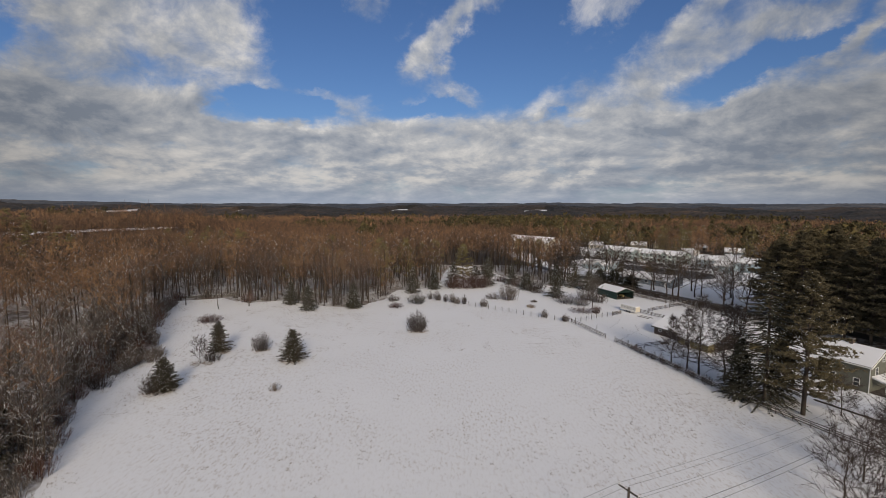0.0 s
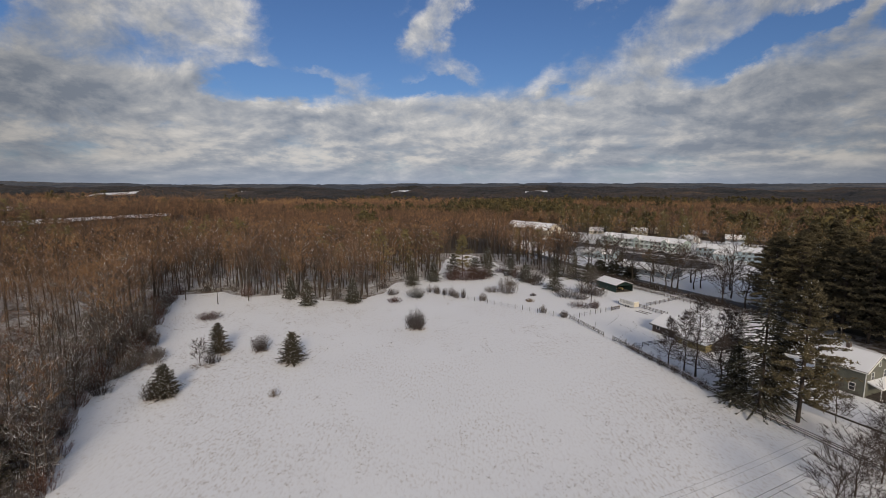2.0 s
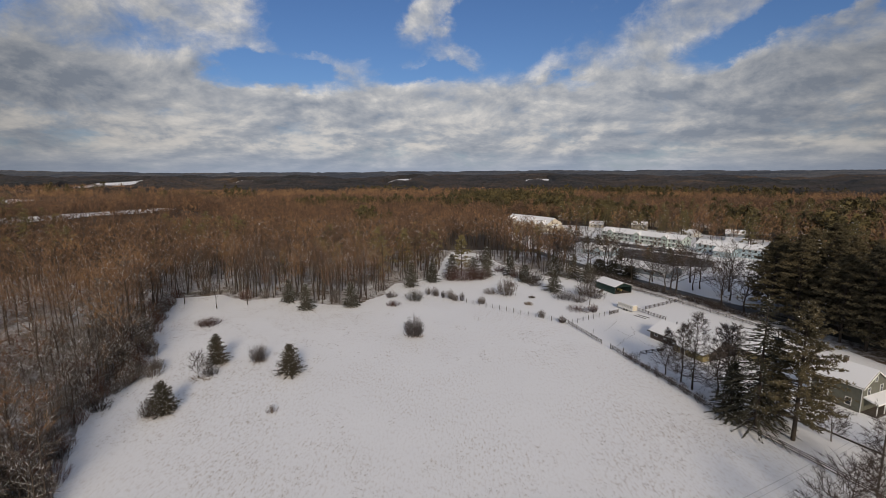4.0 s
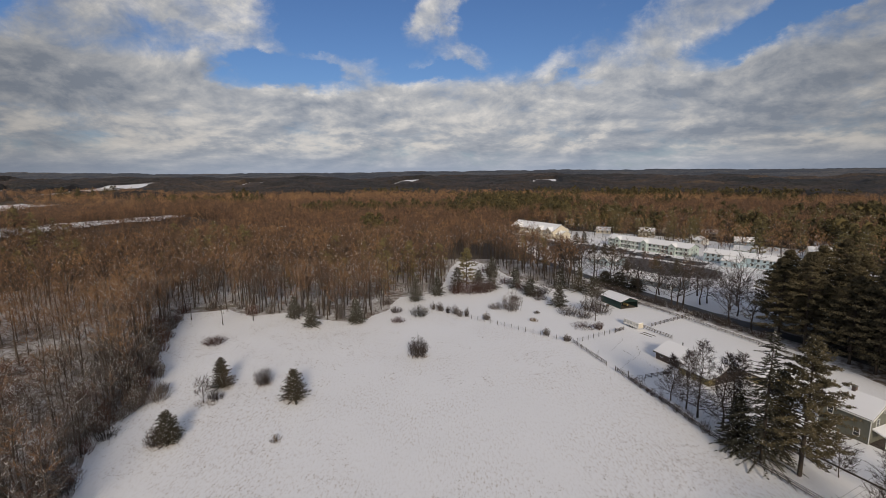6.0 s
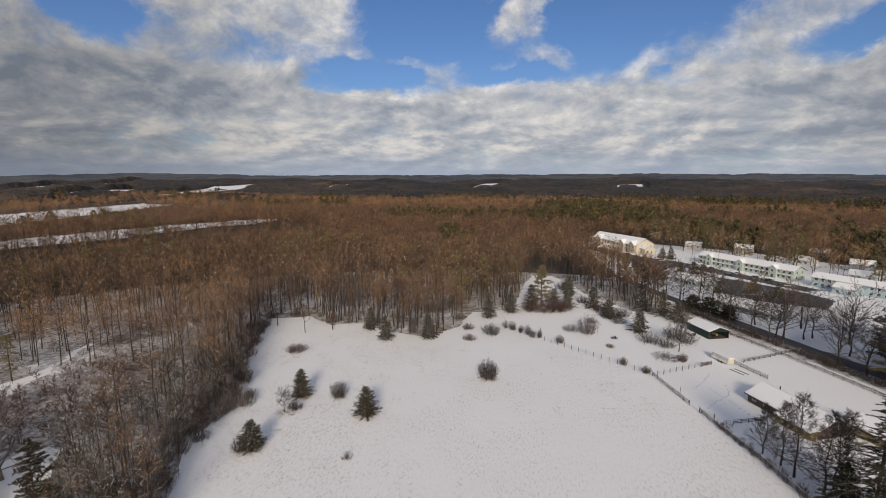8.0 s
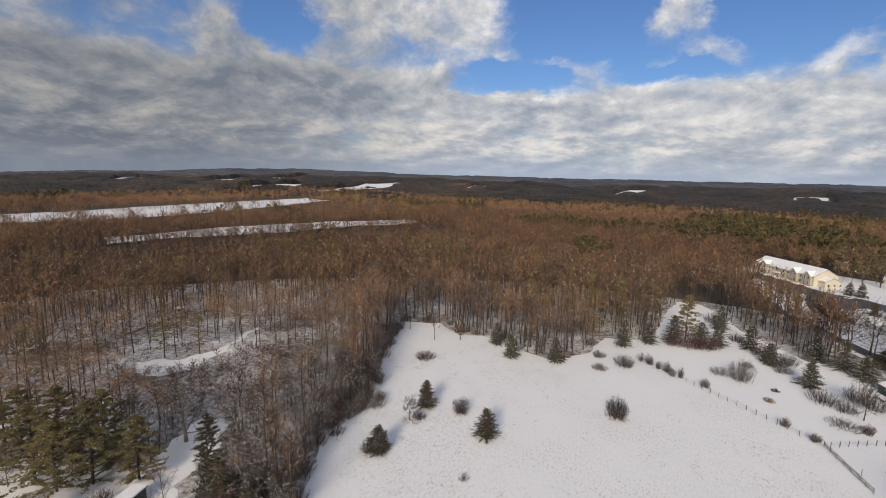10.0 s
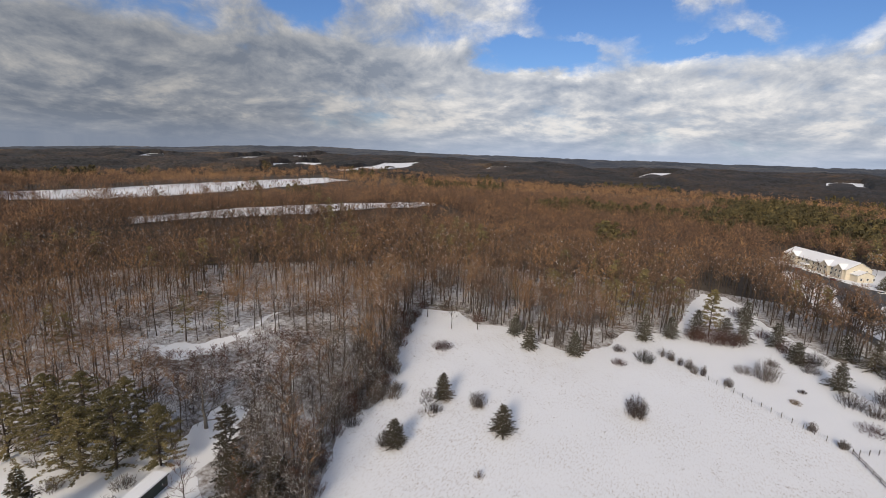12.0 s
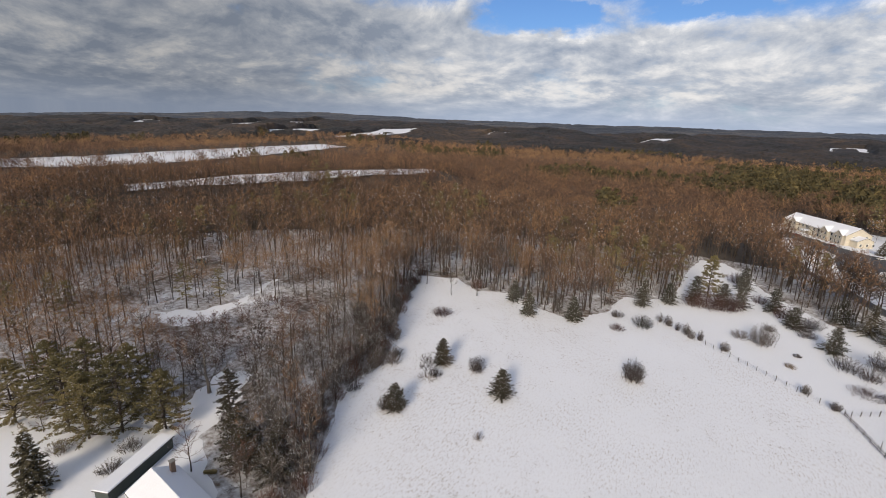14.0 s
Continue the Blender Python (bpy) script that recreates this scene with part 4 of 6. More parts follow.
def field_trees():
    rng = np.random.default_rng(11)
    cedar = "dark green red cedar standing alone in the snowy field"
    for x, y, h, r in [(-36.6, 113.7, 8.0, 2.7), (-57.8, 120.4, 8.2, 2.4), (-57.0, 94.6, 7.0, 2.5)]:
        plant("cedar_tree", conifer(rng, h, r * 1.2, 30, 15, 9, 0.0, 0.02, 0.74, 0.40, 0.09, 0.42), ([BARK], [CEDAR, SNOW]), (x, y, 0), cedar, "tree", "cedars in the field")
    for x, y, r in [(-36.6, 113.4, 2.6), (-57.6, 119.6, 2.4), (-57.4, 93.8, 3.0), (-7.7, 141.2, 2.9), (-47.5, 122, 2.2), (-57.6, 111.2, 2.6), (-33, 173.4, 2.4)]:
        bush(shrub(rng, 0.45, r, 46, 5, 0.07), DRY_GRASS, (x, y, 0), "ring of dry yellow grass showing through the snow", "dry grass rings")
    bush(shrub(rng, 4.2, 1.9, 40, 8), SHRUB, (-58.8, 93.4, 0), "brown leafless brush round the foot of a cedar")
    t = bare_tree(rng, 5.8, 0.42, 22, 6, 8, 0.12, twig_w=0.055, rise=0.9)
    plant("bare_tree", t, ([BARK], [SHRUB, SNOW]), (-58.2, 111.6, 0), "small leafless tree beside a cedar in the snow", "tree")
    bush(shrub(rng, 2.6, 1.8, 40, 7), SHRUB, (-56.2, 113.4, 0), "brown leafless brush beside a small tree")
    bush(shrub(rng, 5.0, 2.4, 60, 9), SHRUB, (-47.5, 122.4, 0), "round leafless shrub standing alone in the snowy field")
    bush(shrub(rng, 6.6, 2.9, 90, 11), SHRUB, (-7.7, 141.7, 0), "dense dark brown shrub standing alone in the snow")
    bush(shrub(rng, 2.6, 3.6, 90, 9), SHRUB_RED, (-75.7, 152.2, 0), "low spreading russet shrub near the wood's edge")
    bush(shrub(rng, 1.9, 1.1, 22, 6, 0.05), DRY_GRASS, (-34.4, 94.8, 0), "small dry twiggy shrub alone in the snow")
    t = bare_tree(rng, 4.6, 0.5, 16, 6, 7, 0.1, 0.08, twig_w=0.05, rise=0.8)
    plant("bare_tree", t, ([BARK], [SHRUB, SNOW]), (-70.6, 96.6, 0), "low crooked leafless tree beside the thicket", "tree")
    bush(shrub(rng, 2.4, 2.0, 40, 7), SHRUB, (-71, 95.6, 0), "brown brush under a crooked tree")
    for x, y, h, r in [(-70.5, 113, 4.2, 2.6), (-73.5, 109.5, 4.6, 2.4), (-72, 117, 3.2, 2.0)]:
        bush(shrub(rng, h, r, 50, 8), TWIG_GREY, (x, y, 0), "rounded grey brush reaching out into the field", "brush at the field's edge")
    # conifers at the foot of the wood
    fir = "snow dusted dark evergreen at the wood's edge"
    for x, y, h, r in [(-33, 174.0, 9.5, 2.5), (-48.6, 169.5, 10, 2.4), (46.8, 195.5, 9.5, 3.0), (21.6, 225, 12, 3.4), (5, 221, 12, 3.3), (15.2, 223, 10, 3.0), (61.5, 221, 12, 4.6), (66, 213, 9, 4.2), (55, 229, 10, 4.0), (33, 228, 10, 3.2), (24, 252, 11, 3.5), (-13, 205, 11, 3.0), (-4, 214, 9, 3), (-58, 180, 9, 2.4), (38, 214, 8, 3)]:
        plant("fir_tree", conifer(rng, h, r * 1.2, 24, 12, 8, 0.12, 0.03, 0.70, 0.54, 0.13, 0.45), ([BARK], [FIR, SNOW]), (x, y, 0), fir, "tree", "evergreens round the field")
    plant("pine_tree", pine(rng, 20, 5.4, 46, 14, 0.12, 0.85), ([BARK], [PINE_NEEDLE, SNOW]), (9.7, 226, 0), "tall open white pine above reddish brush", "tree")
    bush(shrub(rng, 4.6, 3.6, 70, 9), CEDAR, (-10.2, 182.5, 0), "dark spreading juniper at the fence corner")
    for x, y, h, r, m in [(-17.7, 175, 2.2, 2.6, SHRUB_RED), (-19.5, 187, 2.8, 2.2, SHRUB), (-25, 199, 3, 3, SHRUB), (21, 192.5, 2.6, 3.6, TWIG_GREY), (50, 168.4, 2.0, 4.2, SHRUB_RED), (54.5, 166.6, 3.2, 1.7, SHRUB_RED), (48, 184, 4.5, 4.0, SHRUB), (53, 180, 3.8, 3.2, SHRUB), (10, 217, 8.5, 5.0, SHRUB_RED), (15.5, 218, 7.5, 4.4, SHRUB_RED), (5, 217, 7.0, 4.0, SHRUB_RED), (19, 220, 6.5, 4.0, SHRUB_RED), (61, 186, 5, 4.2, SHRUB), (58, 190, 6.5, 4.0, SHRUB), (40, 212, 4.5, 4, SHRUB), (36, 222, 6, 3.8, SHRUB_RED), (22, 262, 6, 4.0, SHRUB_RED), (44, 216, 5, 3.6, SHRUB), (29, 236, 4, 3, SHRUB_RED), (41, 206, 2.5, 3.0, SHRUB), (40.5, 154.8, 2.6, 1.3, SHRUB), (34.8, 160.5, 2.8, 1.2, TWIG_GREY), (15.5, 177.5, 3.2, 1.4, TWIG_GREY), (30, 205, 2.2, 2.0, SHRUB), (33, 176, 1.2, 1.6, DRY_GRASS), (36, 186, 1.0, 1.2, SHRUB)]:
        bush(shrub(rng, h, r, int(28 + 9 * r), 8), m, (x, y, 0), "leafless brush in the snowy rough ground beyond the fence", "brush beyond the fence")
    for i, (x, y) in enumerate(along([(-5, 191), (0, 187.5), (8.6, 181.6)], 2.5)[0] + rng.normal(size=(8, 2)) * 0.6):
        bush(shrub(rng, 3.4 + 1.0 * math.sin(i * 2.1), 1.3 + 0.4 * math.cos(i * 1.3), 26, 7), (TWIG_GREY, SHRUB)[i % 2], (x, y, 0), "snow dusted grey brush in a row along the fence", "brush along the fence")
    bush(shrub(rng, 8.0, 3.9, 70, 11), TWIG_GREY, (26.6, 190.2, 0), "wide grey leafless shrub tree in the rough")
    t = bare_tree(rng, 13, 0.28, 26, 6, 8, 0.15, twig_w=0.07, rise=1.0)
    plant("bare_tree", t, ([BARK], [TWIG_GREY, SNOW]), (56, 176, 0), "slender leafless tree near the green shed", "tree")


def east_side_trees():
    rng = np.random.default_rng(15)
    # leafless larches by the barn: level fine branches on a straight stem
    for x, y, h in [(57.5, 109.2, 15), (58.2, 105.3, 19), (61.4, 101.0, 17.5), (66.3, 104.0, 16.5), (60.6, 97.2, 18.5), (55.9, 113.5, 12)]:
        t = bare_tree(rng, h, 0.34, 70, 6, 8, 0.10, 0.008, crown_top=0.97, taper=0.98, twig_w=0.05, rise=0.30, snow=0.06)
        plant("larch_tree", t, ([BARK], [SHRUB, SNOW]), (x, y, 0), "straight leafless larch with level branches beside the fence", "tree", "larches by the fence")
    for x, y, h, r in [(61.9, 88.6, 27, 6.2), (60.0, 93.6, 12, 3.6), (67.0, 92.2, 18, 4.4)]:
        plant("spruce_tree", conifer(rng, h, r, 42, 10, 18, 0.42, 0.05, 0.72, 0.40, 0.06, 0.5), ([BARK], [FIR, SNOW]), (x, y, 0), "tall drooping spruce with snow on its boughs", "tree", "spruces beside the field")
    plant("pine_tree", pine(rng, 27, 6.4, 130, 30, 0.14, 0.62, 0.03), ([BARK], [NEEDLE, SNOW]), (66.2, 84.4, 0), "old pine with a bare lower trunk beside the fence", "tree")
    grove = [(111.5, 158), (113.5, 149), (117, 136), (118.5, 129), (120.5, 121), (123, 112), (121, 174), (127, 163), (125, 146), (129, 137), (127, 178), (133, 153), (138, 146), (123, 163), (131, 171), (128, 153), (137, 162), (133, 144), (143, 152), (131, 131), (139, 136), (148, 142), (134, 118), (142, 124), (151, 130), (140, 105), (147, 111), (154, 117), (145, 92), (152, 98), (136, 181), (142, 172), (150, 163), (157, 150), (146, 84), (160, 104)]
    for k in range(4):
        mine = grove[k::4]
        first = plant("pine_tree", pine(rng, (27, 30, 26, 30)[k], (8.6, 8.0, 8.4, 7.8)[k], 88, 30, 0.10, 0.78, 0.0, 11), ([BARK], [NEEDLE, SNOW]), (*mine[0], 0), "tall dark pine crowded in a grove beside the road", "tree", "pine grove")
        repeat(first, mine[1:], rng, 0.9, 1.06)
    for x, y, h, s in [(52, 58.5, 9, 0.52), (58.5, 63, 9, 0.50), (48.5, 51.5, 8.5, 0.52), (65, 66, 7.5, 0.5), (60, 56, 9, 0.5), (70, 71, 7, 0.5), (78, 78, 8, 0.42), (84, 72, 8, 0.42), (73, 84, 7, 0.42)]:
        t = bare_tree(rng, h, s, 30, 8, 9, 0.12, twig_w=0.045, rise=0.6, snow=0.0)
        plant("bare_tree", t, ([BARK], [SHRUB, SNOW]), (x, y, 0), "spreading leafless maple near the power line", "tree", "maples by the power line")
    for i, (x, y) in enumerate(along([(50.6, 124.6), (52.4, 118), (55, 109), (57.4, 99)], 2.3)[0]):
        bush(shrub(rng, 1.7 + 0.5 * math.sin(i * 1.7), 1.0, 16, 6, 0.06), (SHRUB, SHRUB_RED)[i % 2], (x + 0.9 * math.sin(i * 3.1), y, 0), "dark tangled brush under the rail fence", "brush under the fence")
    # along the road
    spots = [(66, 254), (70, 248), (75, 238), (79, 228), (82, 222), (86, 213), (90, 203), (93, 196), (97, 188), (100, 181), (103, 172), (107, 165), (96, 214), (102, 200), (108, 190), (112, 182), (90, 226), (84, 240), (116, 170), (99, 232), (112, 212), (120, 196), (88, 232), (94, 216), (100, 208), (106, 198), (86, 250), (93, 252), (108, 222), (116, 206), (70, 262), (64, 270), (114, 190), (122, 178), (104, 186), (110, 200), (98, 196), (62, 262), (58, 270), (72, 254), (66, 246), (76, 246), (62, 254), (108, 176), (101, 185.5), (96.6, 198)]
    for k in range(3):
        t = bare_tree(rng, (16, 18, 14)[k], 0.50, 26, 7, 9, 0.20, twig_w=0.075, rise=0.65, snow=0.07, stout=1.7)
        mine = spots[k::5]
        first = plant("bare_tree", t, ([BARK], [SHRUB, SNOW]), (*mine[0], 0), "spreading leafless roadside tree with snow on its limbs", "tree", "roadside trees")
        repeat(first, mine[1:], rng)
    hedge = along([(74, 232), (80, 219), (86, 206), (93, 190), (101, 172), (106, 158)], 3.4)[0]
    g = shrub(rng, 2.4, 2.2, 40, 8, 0.08, 0.06)
    first = bush(g, SHRUB, (*hedge[0], 0), "tangled leafless brush along the roadside fence", "roadside brush")
    repeat(first, hedge[1:], rng, 0.7, 1.3)
    for x, y, h, r in [(78, 234, 7, 4.6), (83, 228, 7.5, 5), (88, 221, 6, 4.5)]:
        plant("fir_tree", conifer(rng, h, r, 14, 13, 7, 0.1, 0.02, 0.6, 0.8, 0.03, 0.3), ([BARK], [CEDAR, SNOW]), (x, y, 0), "broad dark evergreen beside the road", "tree", "roadside evergreens")


def west_yard_trees():
    rng = np.random.default_rng(19)
    for x, y, h, r in [(-114, 50, 18, 7.4), (-103, 55.5, 19, 7.0), (-121, 58, 17, 7.0), (-96, 61, 15, 5.4), (-129, 54, 16, 6.5), (-110, 62, 17, 6.4), (-126, 45, 16, 6.6), (-106.5, 50.5, 16, 6.4)]:
        plant("pine_tree", pine(rng, h, r, 80, 32, 0.04, 0.48, 0.03, 11), ([BARK], [PINE_NEEDLE, SNOW]), (x, y, 0), "bushy olive green pine beside the yard", "tree", "pines by the yard")
    for x, y, h, r in [(-87, 71, 13, 3.6), (-70.5, 61.5, 10, 4.6), (-63.5, 62, 9, 4.2), (-76, 64, 10, 4.4), (-67, 68, 9, 4.0)]:
        plant("pine_tree", pine(rng, h, r, 64, 24, 0.03, 0.46, 0.06, 11), ([BARK], [CEDAR, SNOW]), (x, y, 0), "rounded evergreen with snow flecks behind the house", "tree", "evergreens behind the house")
    plant("spruce_tree", conifer(rng, 13, 3.4, 24, 11, 8, 0.3, 0.04, 0.75, 0.7, 0.14, 0.3), ([BARK], [NEEDLE, SNOW]), (-98.5, 37.5, 0), "snow dusted spruce standing in the yard", "tree")
    t = bare_tree(rng, 16, 0.60, 15, 9, 9, 0.10, twig_w=0.075, rise=1.0, crown_top=0.6, snow=0.22, stout=2.6)
    plant("oak_tree", t, ([PALE_BARK], [SHRUB, SNOW]), (-100.7, 75.2, 0), "wide spreading leafless oak with pale snowy limbs", "tree")
    for x, y, h in [(-94, 83, 7), (-86, 78, 6), (-110, 78, 12), (-106, 66, 9), (-92, 90, 11), (-82, 66, 6), (-113, 70, 12), (-104, 94, 12), (-84, 86, 10), (-75, 72, 9)]:
        t = bare_tree(rng, h, 0.32, 26, 6, 8, 0.15, twig_w=0.05, rise=0.9, snow=0.05)
        plant("bare_tree", t, ([BARK], [(SHRUB, TWIG_GREY)[int(x) % 2], SNOW]), (x, y, 0), "bushy leafless young tree round the old oak", "tree", "young trees round the oak")
    for x, y, h in [(-79.2, 55.6, 12), (-117, 46.5, 7)]:
        t = bare_tree(rng, h, 0.3, 20, 5, 7, 0.15, twig_w=0.04, rise=0.9)
        plant("bare_tree", t, ([BARK], [TWIG_RED, SNOW]), (x, y, 0), "slender leafless tree near the house", "tree", "trees by the house")
    for x, y in [(-107, 45), (-92.5, 47.5), (-96, 53), (-101, 40)]:
        bush(shrub(rng, 2.6, 2.2, 44, 8), TWIG_GREY, (x, y, 0), "leafless garden shrub in the snowy yard", "garden shrubs")


edge_trees()
field_trees()
east_side_trees()
west_yard_trees()


# ---- building materials ----
def siding(name, c1, c2, pitch=0.14, upright=False):
    """Painted boards: a shallow ridge each board's width, weathered tone."""
    m, add, link, b = material(name, 0.75)
    a = world_noise(add, link, 0.7, 5)
    f = world_noise(add, link, 6.0, 4, 0.6, ((1, 1, 0.3), (0, 0, 0)))
    fac = math_node(add, link, "ADD", math_node(add, link, "MULTIPLY", a, 0.6), math_node(add, link, "MULTIPLY", f, 0.4))
    link(ramp_node(add, link, fac, [(0.3, c1), (0.7, c2)]), b.inputs["Base Color"])
    sep = add("ShaderNodeSeparateXYZ")
    link(add("ShaderNodeTexCoord").outputs["Object"], sep.inputs[0])
    saw = math_node(add, link, "FRACT", math_node(add, link, "DIVIDE", sep.outputs[0 if upright else 2], pitch))
    bump(add, link, b, saw, 0.6, 0.02)
    return m


CREAM = siding("cream_siding", (0.50, 0.45, 0.36), (0.66, 0.61, 0.50))
TAN = siding("tan_siding", (0.34, 0.31, 0.26), (0.46, 0.42, 0.35))
SAGE = siding("pale_green_siding", (0.34, 0.42, 0.40), (0.48, 0.56, 0.53))
BLUE = siding("pale_blue_siding", (0.32, 0.42, 0.48), (0.44, 0.54, 0.60))
SLATE = siding("slate_blue_siding", (0.16, 0.20, 0.24), (0.25, 0.29, 0.33))
OLIVE = siding("olive_grey_siding", (0.095, 0.098, 0.078), (0.15, 0.15, 0.12))
BROWN = siding("dark_brown_boards", (0.045, 0.034, 0.030), (0.095, 0.07, 0.06), 0.25, True)
OCHRE = siding("ochre_boards", (0.22, 0.18, 0.08), (0.33, 0.27, 0.13), 0.25, True)
GREEN = siding("dark_green_metal", (0.010, 0.032, 0.028), (0.020, 0.052, 0.046), 0.3, True)
DARK_WALL = siding("dark_green_boards", (0.03, 0.042, 0.038), (0.06, 0.075, 0.068), 0.25, True)
WHITE = plain("white_paint", (0.66, 0.66, 0.64), (0.82, 0.82, 0.80), 1.0, 0.55)
SHINGLE = plain("roof_shingle", (0.05, 0.05, 0.05), (0.12, 0.115, 0.11), 3.0, 0.9)
TIMBER = plain("weathered_timber", (0.035, 0.028, 0.023), (0.11, 0.092, 0.078), 1.5, 0.9, 0, 0.4)
STEEL = plain("galvanised_steel", (0.26, 0.27, 0.28), (0.40, 0.41, 0.42), 2.0, 0.5, 0.7)
BRICK = plain("chimney_brick", (0.06, 0.045, 0.038), (0.13, 0.095, 0.08), 3.0)
STONE = plain("field_stone", (0.10, 0.095, 0.085), (0.27, 0.26, 0.24), 0.9, 0.9, 0, 0.5)
ASPHALT = plain("wet_asphalt", (0.035, 0.035, 0.037), (0.085, 0.085, 0.088), 0.35, 0.7)
TYRE = plain("tyre_rubber", (0.012, 0.012, 0.012), (0.03, 0.03, 0.03), 4.0)
EARTH = plain("shed_floor_earth", (0.05, 0.042, 0.035), (0.12, 0.10, 0.085), 1.0)


def glass_material():
    m, add, link, b = material("window_glass", 0.08)
    link(mix_node(add, link, world_noise(add, link, 0.6, 2), (0.015, 0.018, 0.022), (0.05, 0.055, 0.06)), b.inputs["Base Color"])
    return m


GLASS = glass_material()


def paint(name, rgb, rough=0.35):
    return plain(name, tuple(0.85 * v for v in rgb), rgb, 1.5, rough, 0, 0.02)


# ---- building kit: x along the ridge, front at y = 0 ----
def ground_line(a, b):
    """Pose at a with x towards b, and the distance."""
    d = Vector((b[0] - a[0], b[1] - a[1]))
    return pose(a[0], a[1], 0, 0, 0, math.degrees(math.atan2(d.y, d.x))), d.length


def prism(x0, x1, y0, y1, h, ridge, ends=(True, True)):
    """Walls of a gabled block, ridge along x."""
    bm = bmesh.new()
    ym = (y0 + y1) / 2
    rings = []
    for x in (x0, x1):
        rings.append([bm.verts.new(p) for p in ((x, y0, -0.1), (x, y1, -0.1), (x, y1, h), (x, ym, ridge), (x, y0, h))])
    a, b = rings
    for i in range(5):
        if i in (2, 3):
            continue
        j = (i + 1) % 5
        bm.faces.new((a[i], a[j], b[j], b[i]))
    if ends[0]:
        bm.faces.new(a)
    if ends[1]:
        bm.faces.new(b[::-1])
    bmesh.ops.recalc_face_normals(bm, faces=bm.faces)
    return bm


def roof_parts(parent, x0, x1, y0, y1, h, ridge, over=0.45, snow=0.16, edge=None, open_under=False):
    """Two roof slopes, each with its snow, and a white fascia."""
    ym, k = (y0 + y1) / 2, (ridge - h) / ((y1 - y0) / 2)
    zo = h - k * over
    for ya, yb, za, zb in ((y0 - over, ym, zo, ridge), (ym, y1 + over, ridge, zo)):
        ring = [(x0 - over, ya, za), (x1 + over, ya, za), (x1 + over, yb, zb), (x0 - over, yb, zb)]
        r = part("roof", slab([(x, y, z + 0.14) for x, y, z in ring], 0.14), SHINGLE, parent)
        i = 0.08
        inner = [(x0 - over + i, ya + (i if ya < ym - 0.01 and ya != ym else 0), za), (x1 + over - i, ya + (i if ya != ym else 0), za), (x1 + over - i, yb - (i if yb != ym else 0), zb), (x0 - over + i, yb - (i if yb != ym else 0), zb)]
        bm = slab([(x, y, z + 0.15 + snow) for x, y, z in inner], snow)
        bmesh.ops.bevel(bm, geom=[e for e in bm.edges], offset=0.05, segments=1, affect="EDGES")
        part("snow_cover", bm, SNOW, r, "white snow lying on the roof")
    for y in (y0 - over - 0.05, y1 + over + 0.003):
        part("fascia", boxes((x0 - over, y, zo - 0.10, x1 + over, y + 0.047, zo + 0.13)), edge or WHITE, parent)


def window(parent, x, y, z, w, h, face="front", mullion=True):
    """A window > frame, pane. face: the wall that it is in."""
    def turn(u, d, zz):
        return {"front": (x + u, y - d), "back": (x + u, y + d), "start": (x - d, y + u), "end": (x + d, y + u)}[face] + (zz,)

    def bar(bm, u0, z0, u1, z1, d0, d1):
        p, q = turn(u0, d0, z0), turn(u1, d1, z1)
        box(bm, *(min(a, b) for a, b in zip(p, q)), *(max(a, b) for a, b in zip(p, q)))
    bm, t = bmesh.new(), 0.10
    for u0, z0, u1, z1 in ((-w / 2 - t, z - t, w / 2 + t, z), (-w / 2 - t, z + h, w / 2 + t, z + h + t), (-w / 2 - t, z, -w / 2, z + h), (w / 2, z, w / 2 + t, z + h)):
        bar(bm, u0, z0, u1, z1, 0.003, 0.07)
    if mullion:
        bar(bm, -w / 2, z + h / 2 - 0.03, w / 2, z + h / 2 + 0.03, 0.003, 0.06)
    fr = part("window", bm, WHITE, parent)
    bm = bmesh.new()
    bar(bm, -w / 2, z, w / 2, z + h, 0.002, 0.03)
    part("pane", bm, GLASS, fr)


def door(parent, x, y, w, h, mat, face="front"):
    s = -1 if face == "front" else 1
    d = part("door", boxes((x - w / 2, min(y, y + s * 0.05), 0.05, x + w / 2, max(y, y + s * 0.05), h)), mat, parent)
    bm = boxes((x - w / 2 - 0.1, min(y, y + s * 0.08), 0, x - w / 2, max(y, y + s * 0.08), h + 0.1), (x + w / 2, min(y, y + s * 0.08), 0, x + w / 2 + 0.1, max(y, y + s * 0.08), h + 0.1), (x - w / 2, min(y, y + s * 0.08), h, x + w / 2, max(y, y + s * 0.08), h + 0.1))
    part("door_frame", bm, WHITE, d)


